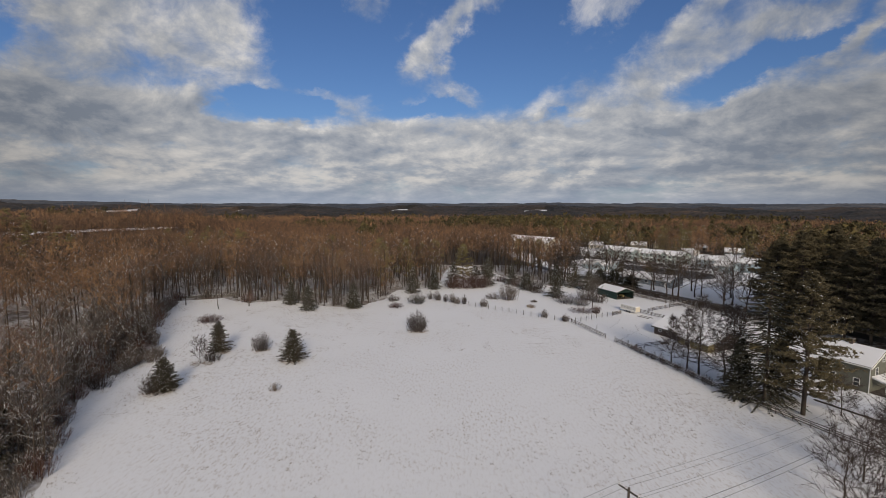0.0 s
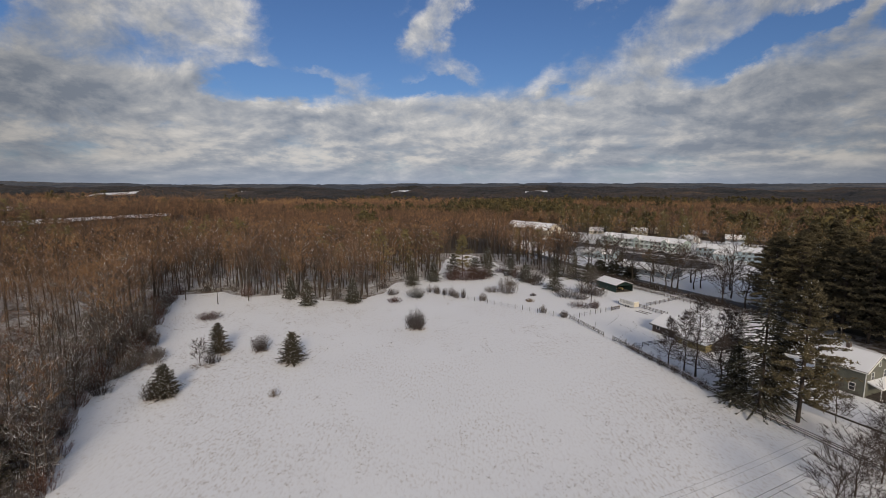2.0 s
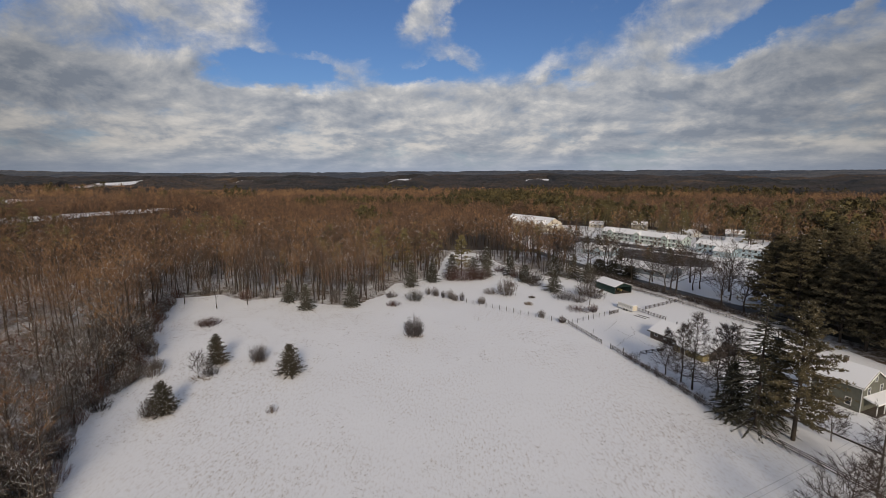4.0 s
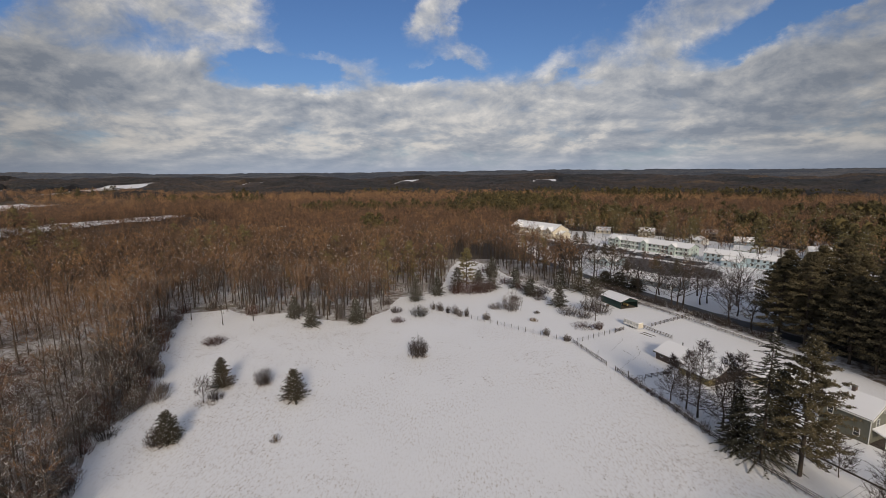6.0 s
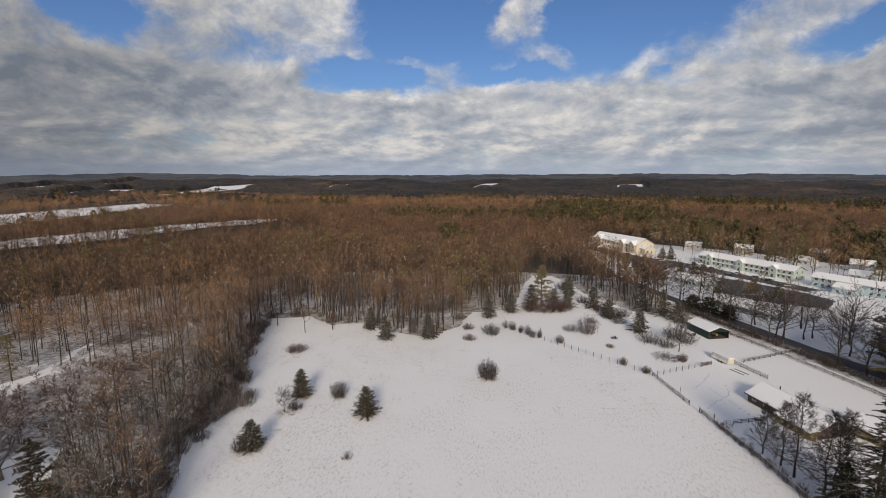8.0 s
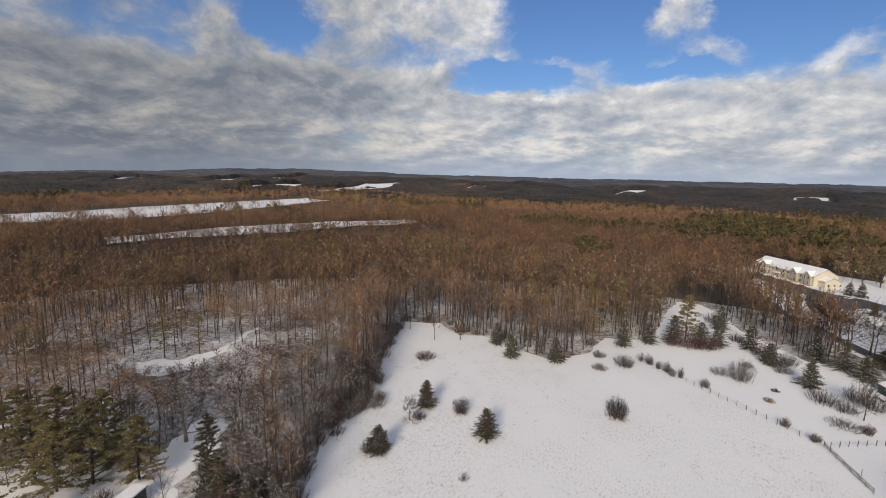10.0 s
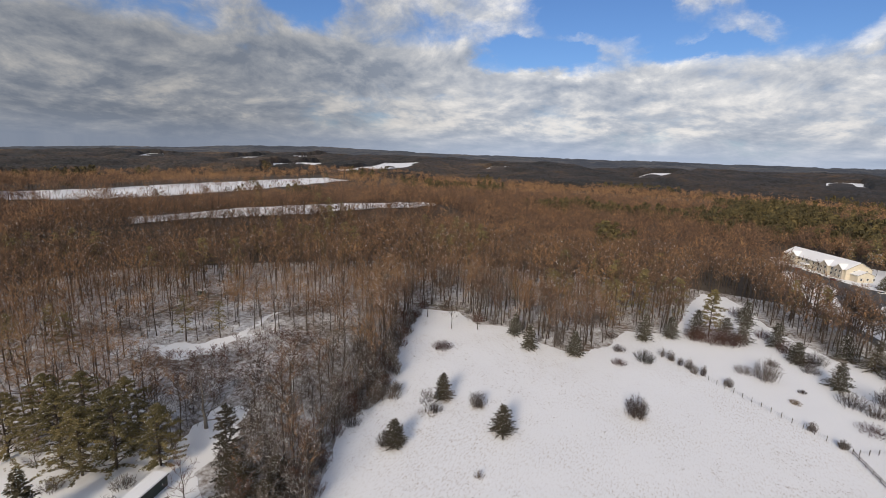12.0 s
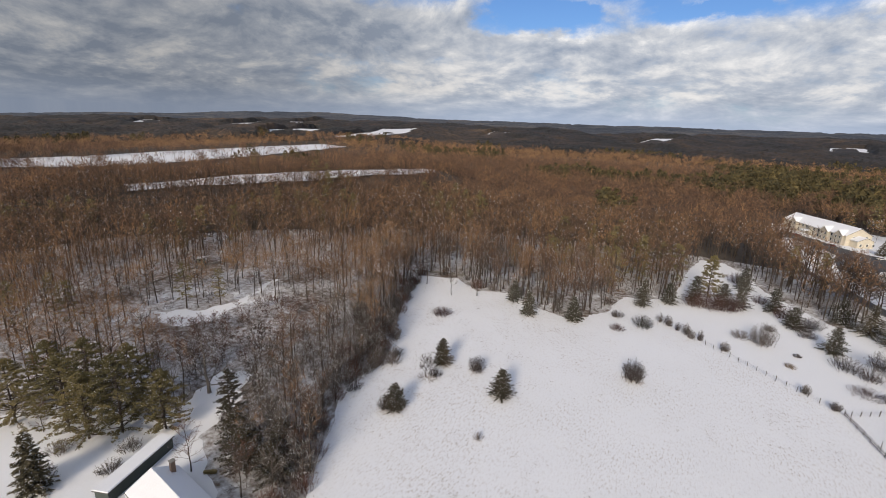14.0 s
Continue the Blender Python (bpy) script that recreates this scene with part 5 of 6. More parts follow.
def cross_gable(parent, xc, w, depth, h, ridge, mat, y_back):
    """A gabled bay that stands forward of the front wall."""
    bm = bmesh.new()
    x0, x1 = xc - w / 2, xc + w / 2
    f = [bm.verts.new(p) for p in ((x0, -depth, -0.1), (x1, -depth, -0.1), (x1, -depth, h), (xc, -depth, ridge), (x0, -depth, h))]
    k = [bm.verts.new(p) for p in ((x0, 0.1, -0.1), (x1, 0.1, -0.1), (x1, 0.1, h), (xc, y_back, ridge), (x0, 0.1, h))]
    bm.faces.new(f)
    bm.faces.new((f[1], k[1], k[2], f[2]))
    bm.faces.new((f[4], k[4], k[0], f[0]))
    bmesh.ops.recalc_face_normals(bm, faces=bm.faces)
    bay = part("bay", bm, mat, parent)
    o, s = 0.35, (ridge - h) / (w / 2)
    for xa, xb, za, zb in ((x0 - o, xc, h - s * o, ridge), (xc, x1 + o, ridge, h - s * o)):
        ring = [(xa, -depth - o, za), (xb, -depth - o, zb), (xb, y_back, zb), (xa, y_back, za)]
        part("bay_roof", slab([(x, y, z + 0.34) for x, y, z in ring], 0.34), SNOW, bay, "small gable roof white with snow")
    bm = bmesh.new()
    beam(bm, (x0 - o, -depth - o, h - s * o + 0.1), (xc, -depth - o, ridge + 0.1), 0.08, 0.22)
    beam(bm, (xc, -depth - o, ridge + 0.1), (x1 + o, -depth - o, h - s * o + 0.1), 0.08, 0.22)
    part("barge_board", bm, WHITE, bay)
    return bay


def storeys(parent, xs, zs, y, w, h, face="front"):
    for x in xs:
        for z in zs:
            window(parent, x, y, z, w, h, face)


def apartment_house():
    m, n = ground_line((58, 441), (90.5, 388))
    ob = thing("apartment_house", m, "two storey cream apartment house with gabled bays and snowy roofs", "house")
    ob.scale = (1.14, 1.2, 1.08)
    for x0, x1, y0, y1, h, r in ((0, 23, 0, 14, 6.0, 10.0), (23, 49, -1.5, 13, 6.2, 10.4)):
        part("wall", prism(x0, x1, y0, y1, h, r), CREAM, ob)
        roof_parts(ob, x0, x1, y0, y1, h, r, 0.5)
    part("wall", prism(49, 54, 1, 10, 4.0, 6.0), CREAM, ob)
    roof_parts(ob, 49, 54, 1, 10, 4.0, 6.0, 0.4)
    for xc, dep in ((9, 1.2), (35, 2.7), (45, 2.7)):
        cross_gable(ob, xc, 5.5, dep, 6.1, 8.6, TAN, 4.0)
        storeys(ob, (xc - 1.3, xc + 1.3), (1.0, 3.9), -dep, 1.1, 1.5)
    storeys(ob, (2, 5, 13, 16, 19), (1.0, 3.9), 0, 1.1, 1.5)
    storeys(ob, (26.5, 30, 39.5), (1.0, 3.9), -1.5, 1.1, 1.5)
    porch = part("porch", boxes((19.5, -4.5, 2.7, 24, -0.1, 3.0)), WHITE, ob)
    part("porch_snow", boxes((19.4, -4.6, 3.0, 24.1, -0.1, 3.22), bevel=0.05), SNOW, porch, "snow on the porch roof")
    for x in (19.8, 21.8, 23.7):
        part("porch_post", boxes((x - 0.1, -4.4, 0, x + 0.1, -4.2, 2.7)), WHITE, porch)
    for y in (3, 6.5, 10):
        for z in (1.0, 3.9):
            window(ob, 54 if z < 2 else 49, y, z if z < 2 else 4.3, 1.1, 1.3, "end")
    part("chimney", boxes((14, 8, 8, 14.8, 8.8, 11)), BRICK, ob)


def long_house():
    m, n = ground_line((120.5, 361), (155, 308))
    ob = thing("apartment_house", m, "long two storey pale green apartment house with snowy roof", "house")
    part("wall", prism(0, n, 0, 11, 5.6, 7.9), SAGE, ob)
    roof_parts(ob, 0, n, 0, 11, 5.6, 7.9, 0.6)
    for i in range(19):
        x = 2.2 + i * (n - 4.4) / 18
        for z in (0.9, 3.7):
            window(ob, x, 0, z, 1.5, 1.35)
    for xc in (9, 31, 52):
        cross_gable(ob, xc, 4.4, 1.6, 5.8, 7.4, SAGE, 3.0)
        door(ob, xc, -1.6, 1.4, 2.2, BRICK)
        window(ob, xc, -1.6, 3.6, 1.5, 1.3)
    for x0, x1 in ((0.3, 6.6), (11.4, 28.6), (33.4, 49.6), (54.4, n - 0.3)):
        c = part("canopy", boxes((x0, -1.0, 2.72, x1, -0.003, 2.88)), WHITE, ob)
        part("canopy_snow", boxes((x0, -1.0, 2.88, x1, -0.01, 3.02), bevel=0.03), SNOW, c, "snow along the canopy")
    for y in (3, 8):
        for z in (0.9, 3.7):
            window(ob, n, y, z, 1.3, 1.35, "end")


def blue_house():
    m, n = ground_line((158, 296), (188, 257))
    ob = thing("apartment_house", m, "pale blue two storey apartment house with snowy roof", "house")
    part("wall", prism(0, n, 0, 10, 5.4, 7.4), BLUE, ob)
    roof_parts(ob, 0, n, 0, 10, 5.4, 7.4, 0.6)
    part("wall", prism(14, 24, -9, 0.0, 3.6, 5.4), BLUE, ob)
    roof_parts(ob, 14, 24, -9, -0.4, 3.6, 5.4, 0.4)
    storeys(ob, [2.5 + 3.1 * i for i in range(4)], (0.9, 3.6), 0, 1.4, 1.3)
    storeys(ob, [27 + 3.1 * i for i in range(6)], (0.9, 3.6), 0, 1.4, 1.3)
    storeys(ob, (16.5, 21.5), (0.9,), -9, 1.4, 1.3)
    for y in (3, 7):
        window(ob, 0, y, 0.9, 1.2, 1.3, "start")
        window(ob, 0, y, 3.6, 1.2, 1.3, "start")


def community_house():
    m, n = ground_line((86, 293), (97, 279))
    ob = thing("community_house", m, "small pale blue one storey house with snowy gables", "house")
    part("wall", prism(0, 10, 0, 9, 3.0, 5.2), BLUE, ob)
    roof_parts(ob, 0, 10, 0, 9, 3.0, 5.2, 0.5)
    part("wall", prism(10, 19, 2, 14, 3.0, 5.0), BLUE, ob)
    roof_parts(ob, 10.5, 19, 2, 14, 3.0, 5.0, 0.5)
    cross_gable(ob, 12.5, 6, 1.6, 3.0, 5.0, BLUE, 4.5)
    storeys(ob, (2, 5, 8), (0.9,), 0, 1.3, 1.4)
    storeys(ob, (11.4, 13.6), (0.9,), -1.6, 1.3, 1.4)
    part("door", boxes((17, 1.93, 0.05, 18, 1.997, 2.1)), WHITE, ob)


def low_house():
    m, n = ground_line((90.5, 243), (106, 220))
    ob = thing("low_house", m, "low slate blue building with a broad snowy roof", "house")
    part("wall", prism(0, n, 0, 11, 2.9, 5.0), SLATE, ob)
    roof_parts(ob, 0, n, 0, 11, 2.9, 5.0, 0.6)
    storeys(ob, [3 + 4.2 * i for i in range(6)], (1.0,), 0, 1.5, 1.2)
    door(ob, n - 2.2, 0, 1.0, 2.1, WHITE)
    window(ob, n, 5.5, 1.0, 1.3, 1.2, "end")


def farm_house():
    m, n = ground_line((83.4, 103.2), (87.2, 94.4))
    ob = thing("farm_house", m, "olive grey two storey house with a snowy gable roof and porch", "house")
    part("wall", prism(0, n, 0, 9, 5.6, 8.4), OLIVE, ob)
    roof_parts(ob, 0, n, 0, 9, 5.6, 8.4, 0.4)
    for x, z in ((2.2, 3.6), (7.3, 1.0), (3.0, 1.0)):
        window(ob, x, 0, z, 1.0, 1.5)
    for y in (2.2, 6.8):
        window(ob, n, y, 3.6, 0.9, 1.5, "end")
    window(ob, n, 4.5, 6.2, 0.7, 0.9, "end")
    for x in (-0.02, n - 0.16):
        part("corner_board", boxes((x, -0.03, 0, x + 0.18, -0.003, 5.6)), WHITE, ob)
    part("gable_trim", beam(beam(bmesh.new(), (n + 0.42, -0.4, 5.35), (n + 0.42, 4.5, 8.4), 0.06, 0.26), (n + 0.42, 4.5, 8.4), (n + 0.42, 9.4, 5.35), 0.06, 0.26), WHITE, ob)
    porch = part("porch", slab([(n + 0.003, 0.5, 3.4), (n + 2.6, 0.5, 2.7), (n + 2.6, 9, 2.7), (n + 0.003, 9, 3.4)], 0.18), WHITE, ob)
    part("porch_snow", slab([(n + 0.01, 0.45, 3.56), (n + 2.65, 0.45, 2.86), (n + 2.65, 9, 2.86), (n + 0.01, 9, 3.56)], 0.15), SNOW, porch, "snow on the porch roof")
    for y in (0.7, 3.5, 6.2, 8.8):
        part("porch_post", boxes((n + 2.35, y - 0.08, 0, n + 2.5, y + 0.08, 2.62)), WHITE, porch)
    part("porch_floor", boxes((n + 0.003, 0.5, 0.0, n + 2.6, 9, 0.35)), TIMBER, porch)
    ch = part("chimney", boxes((3.5, 4.1, 7.6, 4.2, 4.9, 9.5)), BRICK, ob)
    part("chimney_cap", boxes((3.42, 4.02, 9.5, 4.28, 4.98, 9.62)), STONE, ch)


def horse_barn():
    m, n = ground_line((63.4, 140.2), (71.2, 121.8))
    ob = thing("horse_barn", m, "dark brown wooden horse barn with a snowy roof", "barn")
    part("wall", prism(0, n, 0, 10, 2.4, 4.6), BROWN, ob)
    roof_parts(ob, 0, n, 0, 10, 2.4, 4.6, 0.6, edge=TIMBER)
    for x in (2.2, 5.6):
        window(ob, x, 0, 1.15, 0.9, 0.6, mullion=False)
    part("corner_board", boxes((-0.05, -0.05, 0, 0.12, -0.003, 2.3)), WHITE, ob)
    part("vent_pipe", boxes((3.3, 6.6, 3.6, 3.55, 6.85, 5.1), bevel=0.05), TYRE, ob)
    m2, n2 = ground_line((65.4, 129.6), (69.0, 121.0))
    an = thing("stable_annex", m2, "low ochre board stable with a snowy lean roof", "barn")
    part("wall", boxes((0, 0, -0.1, n2, 2.3, 1.95)), OCHRE, an)
    rf = part("roof", slab([(-0.3, -0.4, 1.96), (n2 + 0.3, -0.4, 1.96), (n2 + 0.3, 1.75, 2.3), (-0.3, 1.75, 2.3)], 0.12), SHINGLE, an)
    part("snow_cover", slab([(-0.28, -0.38, 2.12), (n2 + 0.28, -0.38, 2.12), (n2 + 0.28, 1.73, 2.46), (-0.28, 1.73, 2.46)], 0.15), SNOW, rf, "white snow lying on the roof")
    door(an, 3.0, 0, 1.3, 1.9, TIMBER)
    m3, n3 = ground_line((80.5, 127.5), (84.0, 119.0))
    g = thing("garage", m3, "small ochre garage with a snowy gable roof", "barn")
    part("wall", prism(0, n3, 0, 7, 2.3, 4.2), OCHRE, g)
    roof_parts(g, 0, n3, 0, 7, 2.3, 4.2, 0.4, edge=TIMBER)
    window(g, 3, 0, 1.0, 0.9, 0.9)


def green_shed():
    m, n = ground_line((66.6, 203.4), (70.8, 191.4))
    ob = thing("equipment_shed", m, "dark green metal shed with an open end and snowy roof", "shed")
    w, h, r, t = 8.4, 2.9, 4.3, 0.12
    part("side_wall", boxes((0, 0, -0.1, n, t, h)), GREEN, ob)
    part("side_wall", boxes((0, w - t, -0.1, n, w, h)), GREEN, ob)
    bm = bmesh.new()
    f = [bm.verts.new(p) for p in ((0, t, -0.1), (0, w - t, -0.1), (0, w - t, h), (0, w / 2, r), (0, t, h))]
    g = [bm.verts.new((t, v.co.y, v.co.z)) for v in f]
    bm.faces.new(f), bm.faces.new(g[::-1])
    for i in range(5):
        bm.faces.new((f[i], g[i], g[(i + 1) % 5], f[(i + 1) % 5]))
    bmesh.ops.recalc_face_normals(bm, faces=bm.faces)
    part("end_wall", bm, GREEN, ob)
    bm = bmesh.new()
    f = [bm.verts.new(p) for p in ((n, 0.2, h - 0.25), (n, w - 0.2, h - 0.25), (n, w - 0.2, h + 0.05), (n, w / 2, r), (n, 0.2, h + 0.05))]
    bm.faces.new(f)
    bmesh.ops.solidify(bm, geom=bm.faces[:], thickness=0.08)
    part("gable_board", bm, GREEN, ob)
    roof_parts(ob, 0, n, 0, w, h, r, 0.35, edge=GREEN)
    part("floor", boxes((0.2, 0.2, 0.02, n - 0.1, w - 0.2, 0.06)), EARTH, ob)
    for y in (0.15, w - 0.15):
        part("post", boxes((n - 0.2, y - 0.1, 0, n - 0.02, y + 0.1, h)), TIMBER, ob)
    tr = thing("farm_tractor", m @ pose(n - 3.6, 4.4, 0.06), "dark old tractor parked inside the shed", "tractor")
    part("body", boxes((0, -0.35, 0.6, 2.4, 0.35, 1.4), (-0.6, -0.5, 0.8, 0.4, 0.5, 1.1), bevel=0.08), OCHRE, tr)
    for x, y, rad in ((-0.2, 0.75, 0.7), (-0.2, -0.75, 0.7), (2.0, 0.6, 0.4), (2.0, -0.6, 0.4)):
        wheel(tr, x, y, rad, 0.3)


def wheel(parent, x, y, rad, width):
    bm = bmesh.new()
    bmesh.ops.create_cone(bm, cap_ends=True, segments=14, radius1=rad, radius2=rad, depth=width, matrix=Matrix.Translation((x, y, rad)) @ Matrix.Rotation(radians(90), 4, "X"))
    bmesh.ops.bevel(bm, geom=[e for e in bm.edges if e.calc_face_angle(0) > 1], offset=0.04 * rad, segments=1, affect="EDGES")
    w = part("wheel", bm, TYRE, parent)
    bm = bmesh.new()
    bmesh.ops.create_cone(bm, cap_ends=True, segments=10, radius1=rad * 0.5, radius2=rad * 0.5, depth=width + 0.03, matrix=Matrix.Translation((x, y, rad)) @ Matrix.Rotation(radians(90), 4, "X"))
    part("rim", bm, STEEL, w)


def stock_trailer():
    m, n = ground_line((65.0, 171.8), (67.9, 165.4))
    ob = thing("stock_trailer", m, "white louvred livestock trailer with snow on its roof", "trailer")
    part("body", boxes((0, 0, 0.55, n, 2.3, 1.25), (0, 0, 2.2, n, 2.3, 2.45), bevel=0.03), WHITE, ob)
    for i in range(4):
        z = 1.35 + i * 0.22
        for y in (0.02, 2.22):
            part("slat", boxes((0.05, y, z, n - 0.05, y + 0.05, z + 0.12)), WHITE, ob)
    for x in [0.05 + i * (n - 0.15) / 5 for i in range(6)]:
        part("upright", boxes((x, -0.02, 1.25, x + 0.08, 0.06, 2.2)), WHITE, ob)
    # solid grey core: the shade in the louvre gaps put in as colour
    part("inside", boxes((0.1, 0.12, 1.25, n - 0.1, 2.18, 2.2)), STEEL, ob, "grey core painting shade between the slats")
    gate = part("tail_gate", boxes((n + 0.003, 0.1, 0.6, n + 0.07, 2.2, 2.3), bevel=0.02), CREAM, ob, "cream tail gate")
    part("latch", boxes((n + 0.07, 1.0, 1.3, n + 0.12, 1.3, 1.4)), STEEL, gate)
    part("snow_cover", boxes((0.02, 0.02, 2.45, n - 0.02, 2.28, 2.6), bevel=0.05), SNOW, ob, "snow on the trailer roof")
    for x in (n * 0.45, n * 0.62):
        for y in (-0.02, 2.32):
            wheel(ob, x, y, 0.36, 0.22)
    part("tow_bar", beam(beam(bmesh.new(), (0, 0.5, 0.6), (-1.4, 1.15, 0.55), 0.1, 0.1), (0, 1.8, 0.6), (-1.4, 1.15, 0.55), 0.1, 0.1), STEEL, ob)
    part("jack", boxes((-1.45, 1.08, 0, -1.3, 1.22, 0.9)), STEEL, ob)


def hay_wagon():
    ob = thing("flat_wagon", pose(63.8, 197.0, 0, 0, 0, -66), "old dark flat wagon with snow on its deck beside the shed", "wagon")
    part("deck", boxes((0, 0, 0.7, 4.2, 1.8, 0.85)), TIMBER, ob)
    part("snow_cover", boxes((0.05, 0.05, 0.85, 4.15, 1.75, 0.97), bevel=0.04), SNOW, ob, "snow on the deck")
    for x in (0.7, 3.4):
        for y in (0.1, 1.7):
            wheel(ob, x, y, 0.38, 0.2)
    part("head_board", boxes((4.1, 0.1, 0.85, 4.18, 1.7, 1.5)), TIMBER, ob)


# ---- fences ----
def post_mesh(name, r, h, sides=6):
    g = Geo()
    g.tube([(0, 0, -0.3), (0, 0, h)], [r, r * 0.92], sides)
    g.add([(math.cos(i * 2 * math.pi / sides) * r * 0.92, math.sin(i * 2 * math.pi / sides) * r * 0.92, h) for i in range(sides)], [(0, i, i + 1) for i in range(1, sides - 1)])
    return geo_mesh(name, g, [TIMBER])


def fence(line, step, rails, h, label, wire=False, r=0.08, snow=True, rng=np.random.default_rng(3)):
    ob = thing("wire_fence" if wire else "rail_fence", pose(line[0][0], line[0][1], 0), label, "fence")
    o = np.array(line[0])
    pts, _ = along(line, step)
    pm = post_mesh("post", r, h)
    tops = []
    for x, y in pts - o:
        p = part("post", pm, None, ob)
        p.matrix_basis = pose(x, y, 0, rng.normal() * 1.5, rng.normal() * 1.5, rng.uniform(0, 360)) @ Matrix.Diagonal((1, 1, rng.uniform(0.94, 1.06), 1))
        tops.append((x, y))
    for i, (a, b) in enumerate(zip(tops[:-1], tops[1:])):
        for z in rails:
            bm = bmesh.new()
            if wire:
                beam(bm, (*a, z), (*b, z - 0.02), 0.018, 0.018)
                part("wire", bm, STEEL, ob)
            else:
                dz = rng.normal(size=2) * 0.03
                beam(bm, (*a, z + dz[0]), (*b, z + dz[1]), 0.06, 0.15)
                rail = part("rail", bm, TIMBER, ob)
                if snow and z == rails[-1]:
                    part("rail_snow", beam(bmesh.new(), (*a, z + dz[0] + 0.095), (*b, z + dz[1] + 0.095), 0.07, 0.04), SNOW, rail)
    return ob


def tube_gate(a, b, h=1.25, bars=6):
    m, n = ground_line(a, b)
    ob = thing("farm_gate", m, "grey tubular steel farm gate in the snow", "gate")
    g = Geo()
    for z in np.linspace(0.25, h, bars):
        g.tube([(0, 0, z), (n, 0, z)], [0.025, 0.025], 5)
    part("gate_bars", geo_mesh("gate_bars", g, [STEEL]), None, ob)
    for x in (0, n / 2, n):
        g = Geo()
        g.tube([(x, 0, 0.2), (x, 0, h)], [0.028, 0.028], 5)
        part("stile", geo_mesh("stile", g, [STEEL]), None, ob)
    pm = post_mesh("gate_post", 0.11, 1.6)
    for x in (-0.18, n + 0.18):
        part("gate_post", pm, None, ob).location = (x, 0, 0)


def fences():
    fence([(10, 179), (23.4, 168.2), (35.3, 158.4), (42, 153)], 2.9, (0.5, 0.9, 1.2), 1.6, "wire fence on thin wooden posts along the field", True, 0.09)
    fence([(42, 153), (47, 134.6)], 2.6, (0.45, 0.85, 1.25), 1.45, "weathered three rail fence beside the paddock")
    p = new("pole", post_mesh("pole", 0.07, 2.9))
    p.location = (45.9, 139.2, 0)
    tagged(p, "tall thin wooden pole beside the rail fence", "pole")
    tube_gate((48.4, 130.6), (50.6, 127.6))
    fence([(48.6, 130.2), (51, 121), (54.2, 110), (57, 97), (60.2, 88)], 2.6, (0.45, 0.85, 1.2), 1.35, "weathered rail fence along the field under the trees")
    fence([(60.4, 87.6), (63.3, 80), (70, 62), (78, 40)], 3.0, (0.45, 0.85, 1.2), 1.3, "low rail fence along the field near the power line")
    fence([(43.4, 153.2), (51, 158.2), (59, 163)], 2.7, (0.5, 0.9, 1.2), 1.6, "wire fence on wooden posts across the paddock", True, 0.10)
    fence([(59.3, 163.2), (63, 165.6)], 1.9, (0.3, 0.55, 0.8, 1.05, 1.3), 1.5, "short board fence panel across the paddock")
    fence([(74.0, 169.2), (85, 176), (95.6, 183.2)], 2.7, (0.45, 0.85, 1.25), 1.45, "dark rail fence behind the stock trailer")
    fence([(70.6, 167.4), (73, 162), (75.6, 156.4)], 2.5, (0.45, 0.85, 1.25), 1.45, "dark rail fence beside the stock trailer")
    fence([(70, 222), (80, 199), (88, 183), (96, 164), (103, 146), (108, 132)], 3.0, (0.5, 0.85, 1.15), 1.3, "dark rail fence along the roadside")
    fence([(62.4, 128.6), (58.5, 127.2), (54.6, 125.8)], 2.0, (0.45, 0.85, 1.2), 1.35, "weathered rail fence between barn and field")
    fence([(-113, 190), (-104, 183.5)], 3.0, (0.4, 0.8), 1.1, "low broken rail fence at the wood's edge")


def stone_wall(line, h, label):
    """A dry wall of tumbled stones, each a stone of its own."""
    rng = np.random.default_rng(8)
    ob = thing("stone_wall", pose(line[0][0], line[0][1], 0), label, "wall")
    shapes = []
    for i in range(4):
        bm = bmesh.new()
        bmesh.ops.create_icosphere(bm, subdivisions=1, radius=0.5)
        for v in bm.verts:
            v.co *= rng.uniform(0.75, 1.15)
        me = bpy.data.meshes.new("stone")
        bm.to_mesh(me)
        bm.free()
        me.materials.append(STONE)
        shapes.append(me)
    cap = bpy.data.meshes.new("stone_snow")
    bm = bmesh.new()
    bmesh.ops.create_icosphere(bm, subdivisions=1, radius=0.5)
    bm.to_mesh(cap)
    bm.free()
    cap.materials.append(SNOW)
    pts, d = along(line, 0.62)
    for (x, y), (dx, dy) in zip(pts - np.array(line[0]), d):
        for z in (0.15, 0.45):
            o = part("stone", shapes[rng.integers(4)], None, ob)
            j = rng.normal() * 0.12
            o.matrix_basis = pose(x - dy * j, y + dx * j, z * h / 0.7, *rng.uniform(0, 360, 3)) @ Matrix.Diagonal((*rng.uniform(0.55, 0.9, 3), 1))
        if rng.random() < 0.5:
            o = part("snow_cap", cap, None, ob)
            o.matrix_basis = pose(x, y, 0.72 * h / 0.7, 0, 0, rng.uniform(0, 360)) @ Matrix.Diagonal((0.6, 0.5, 0.14, 1))


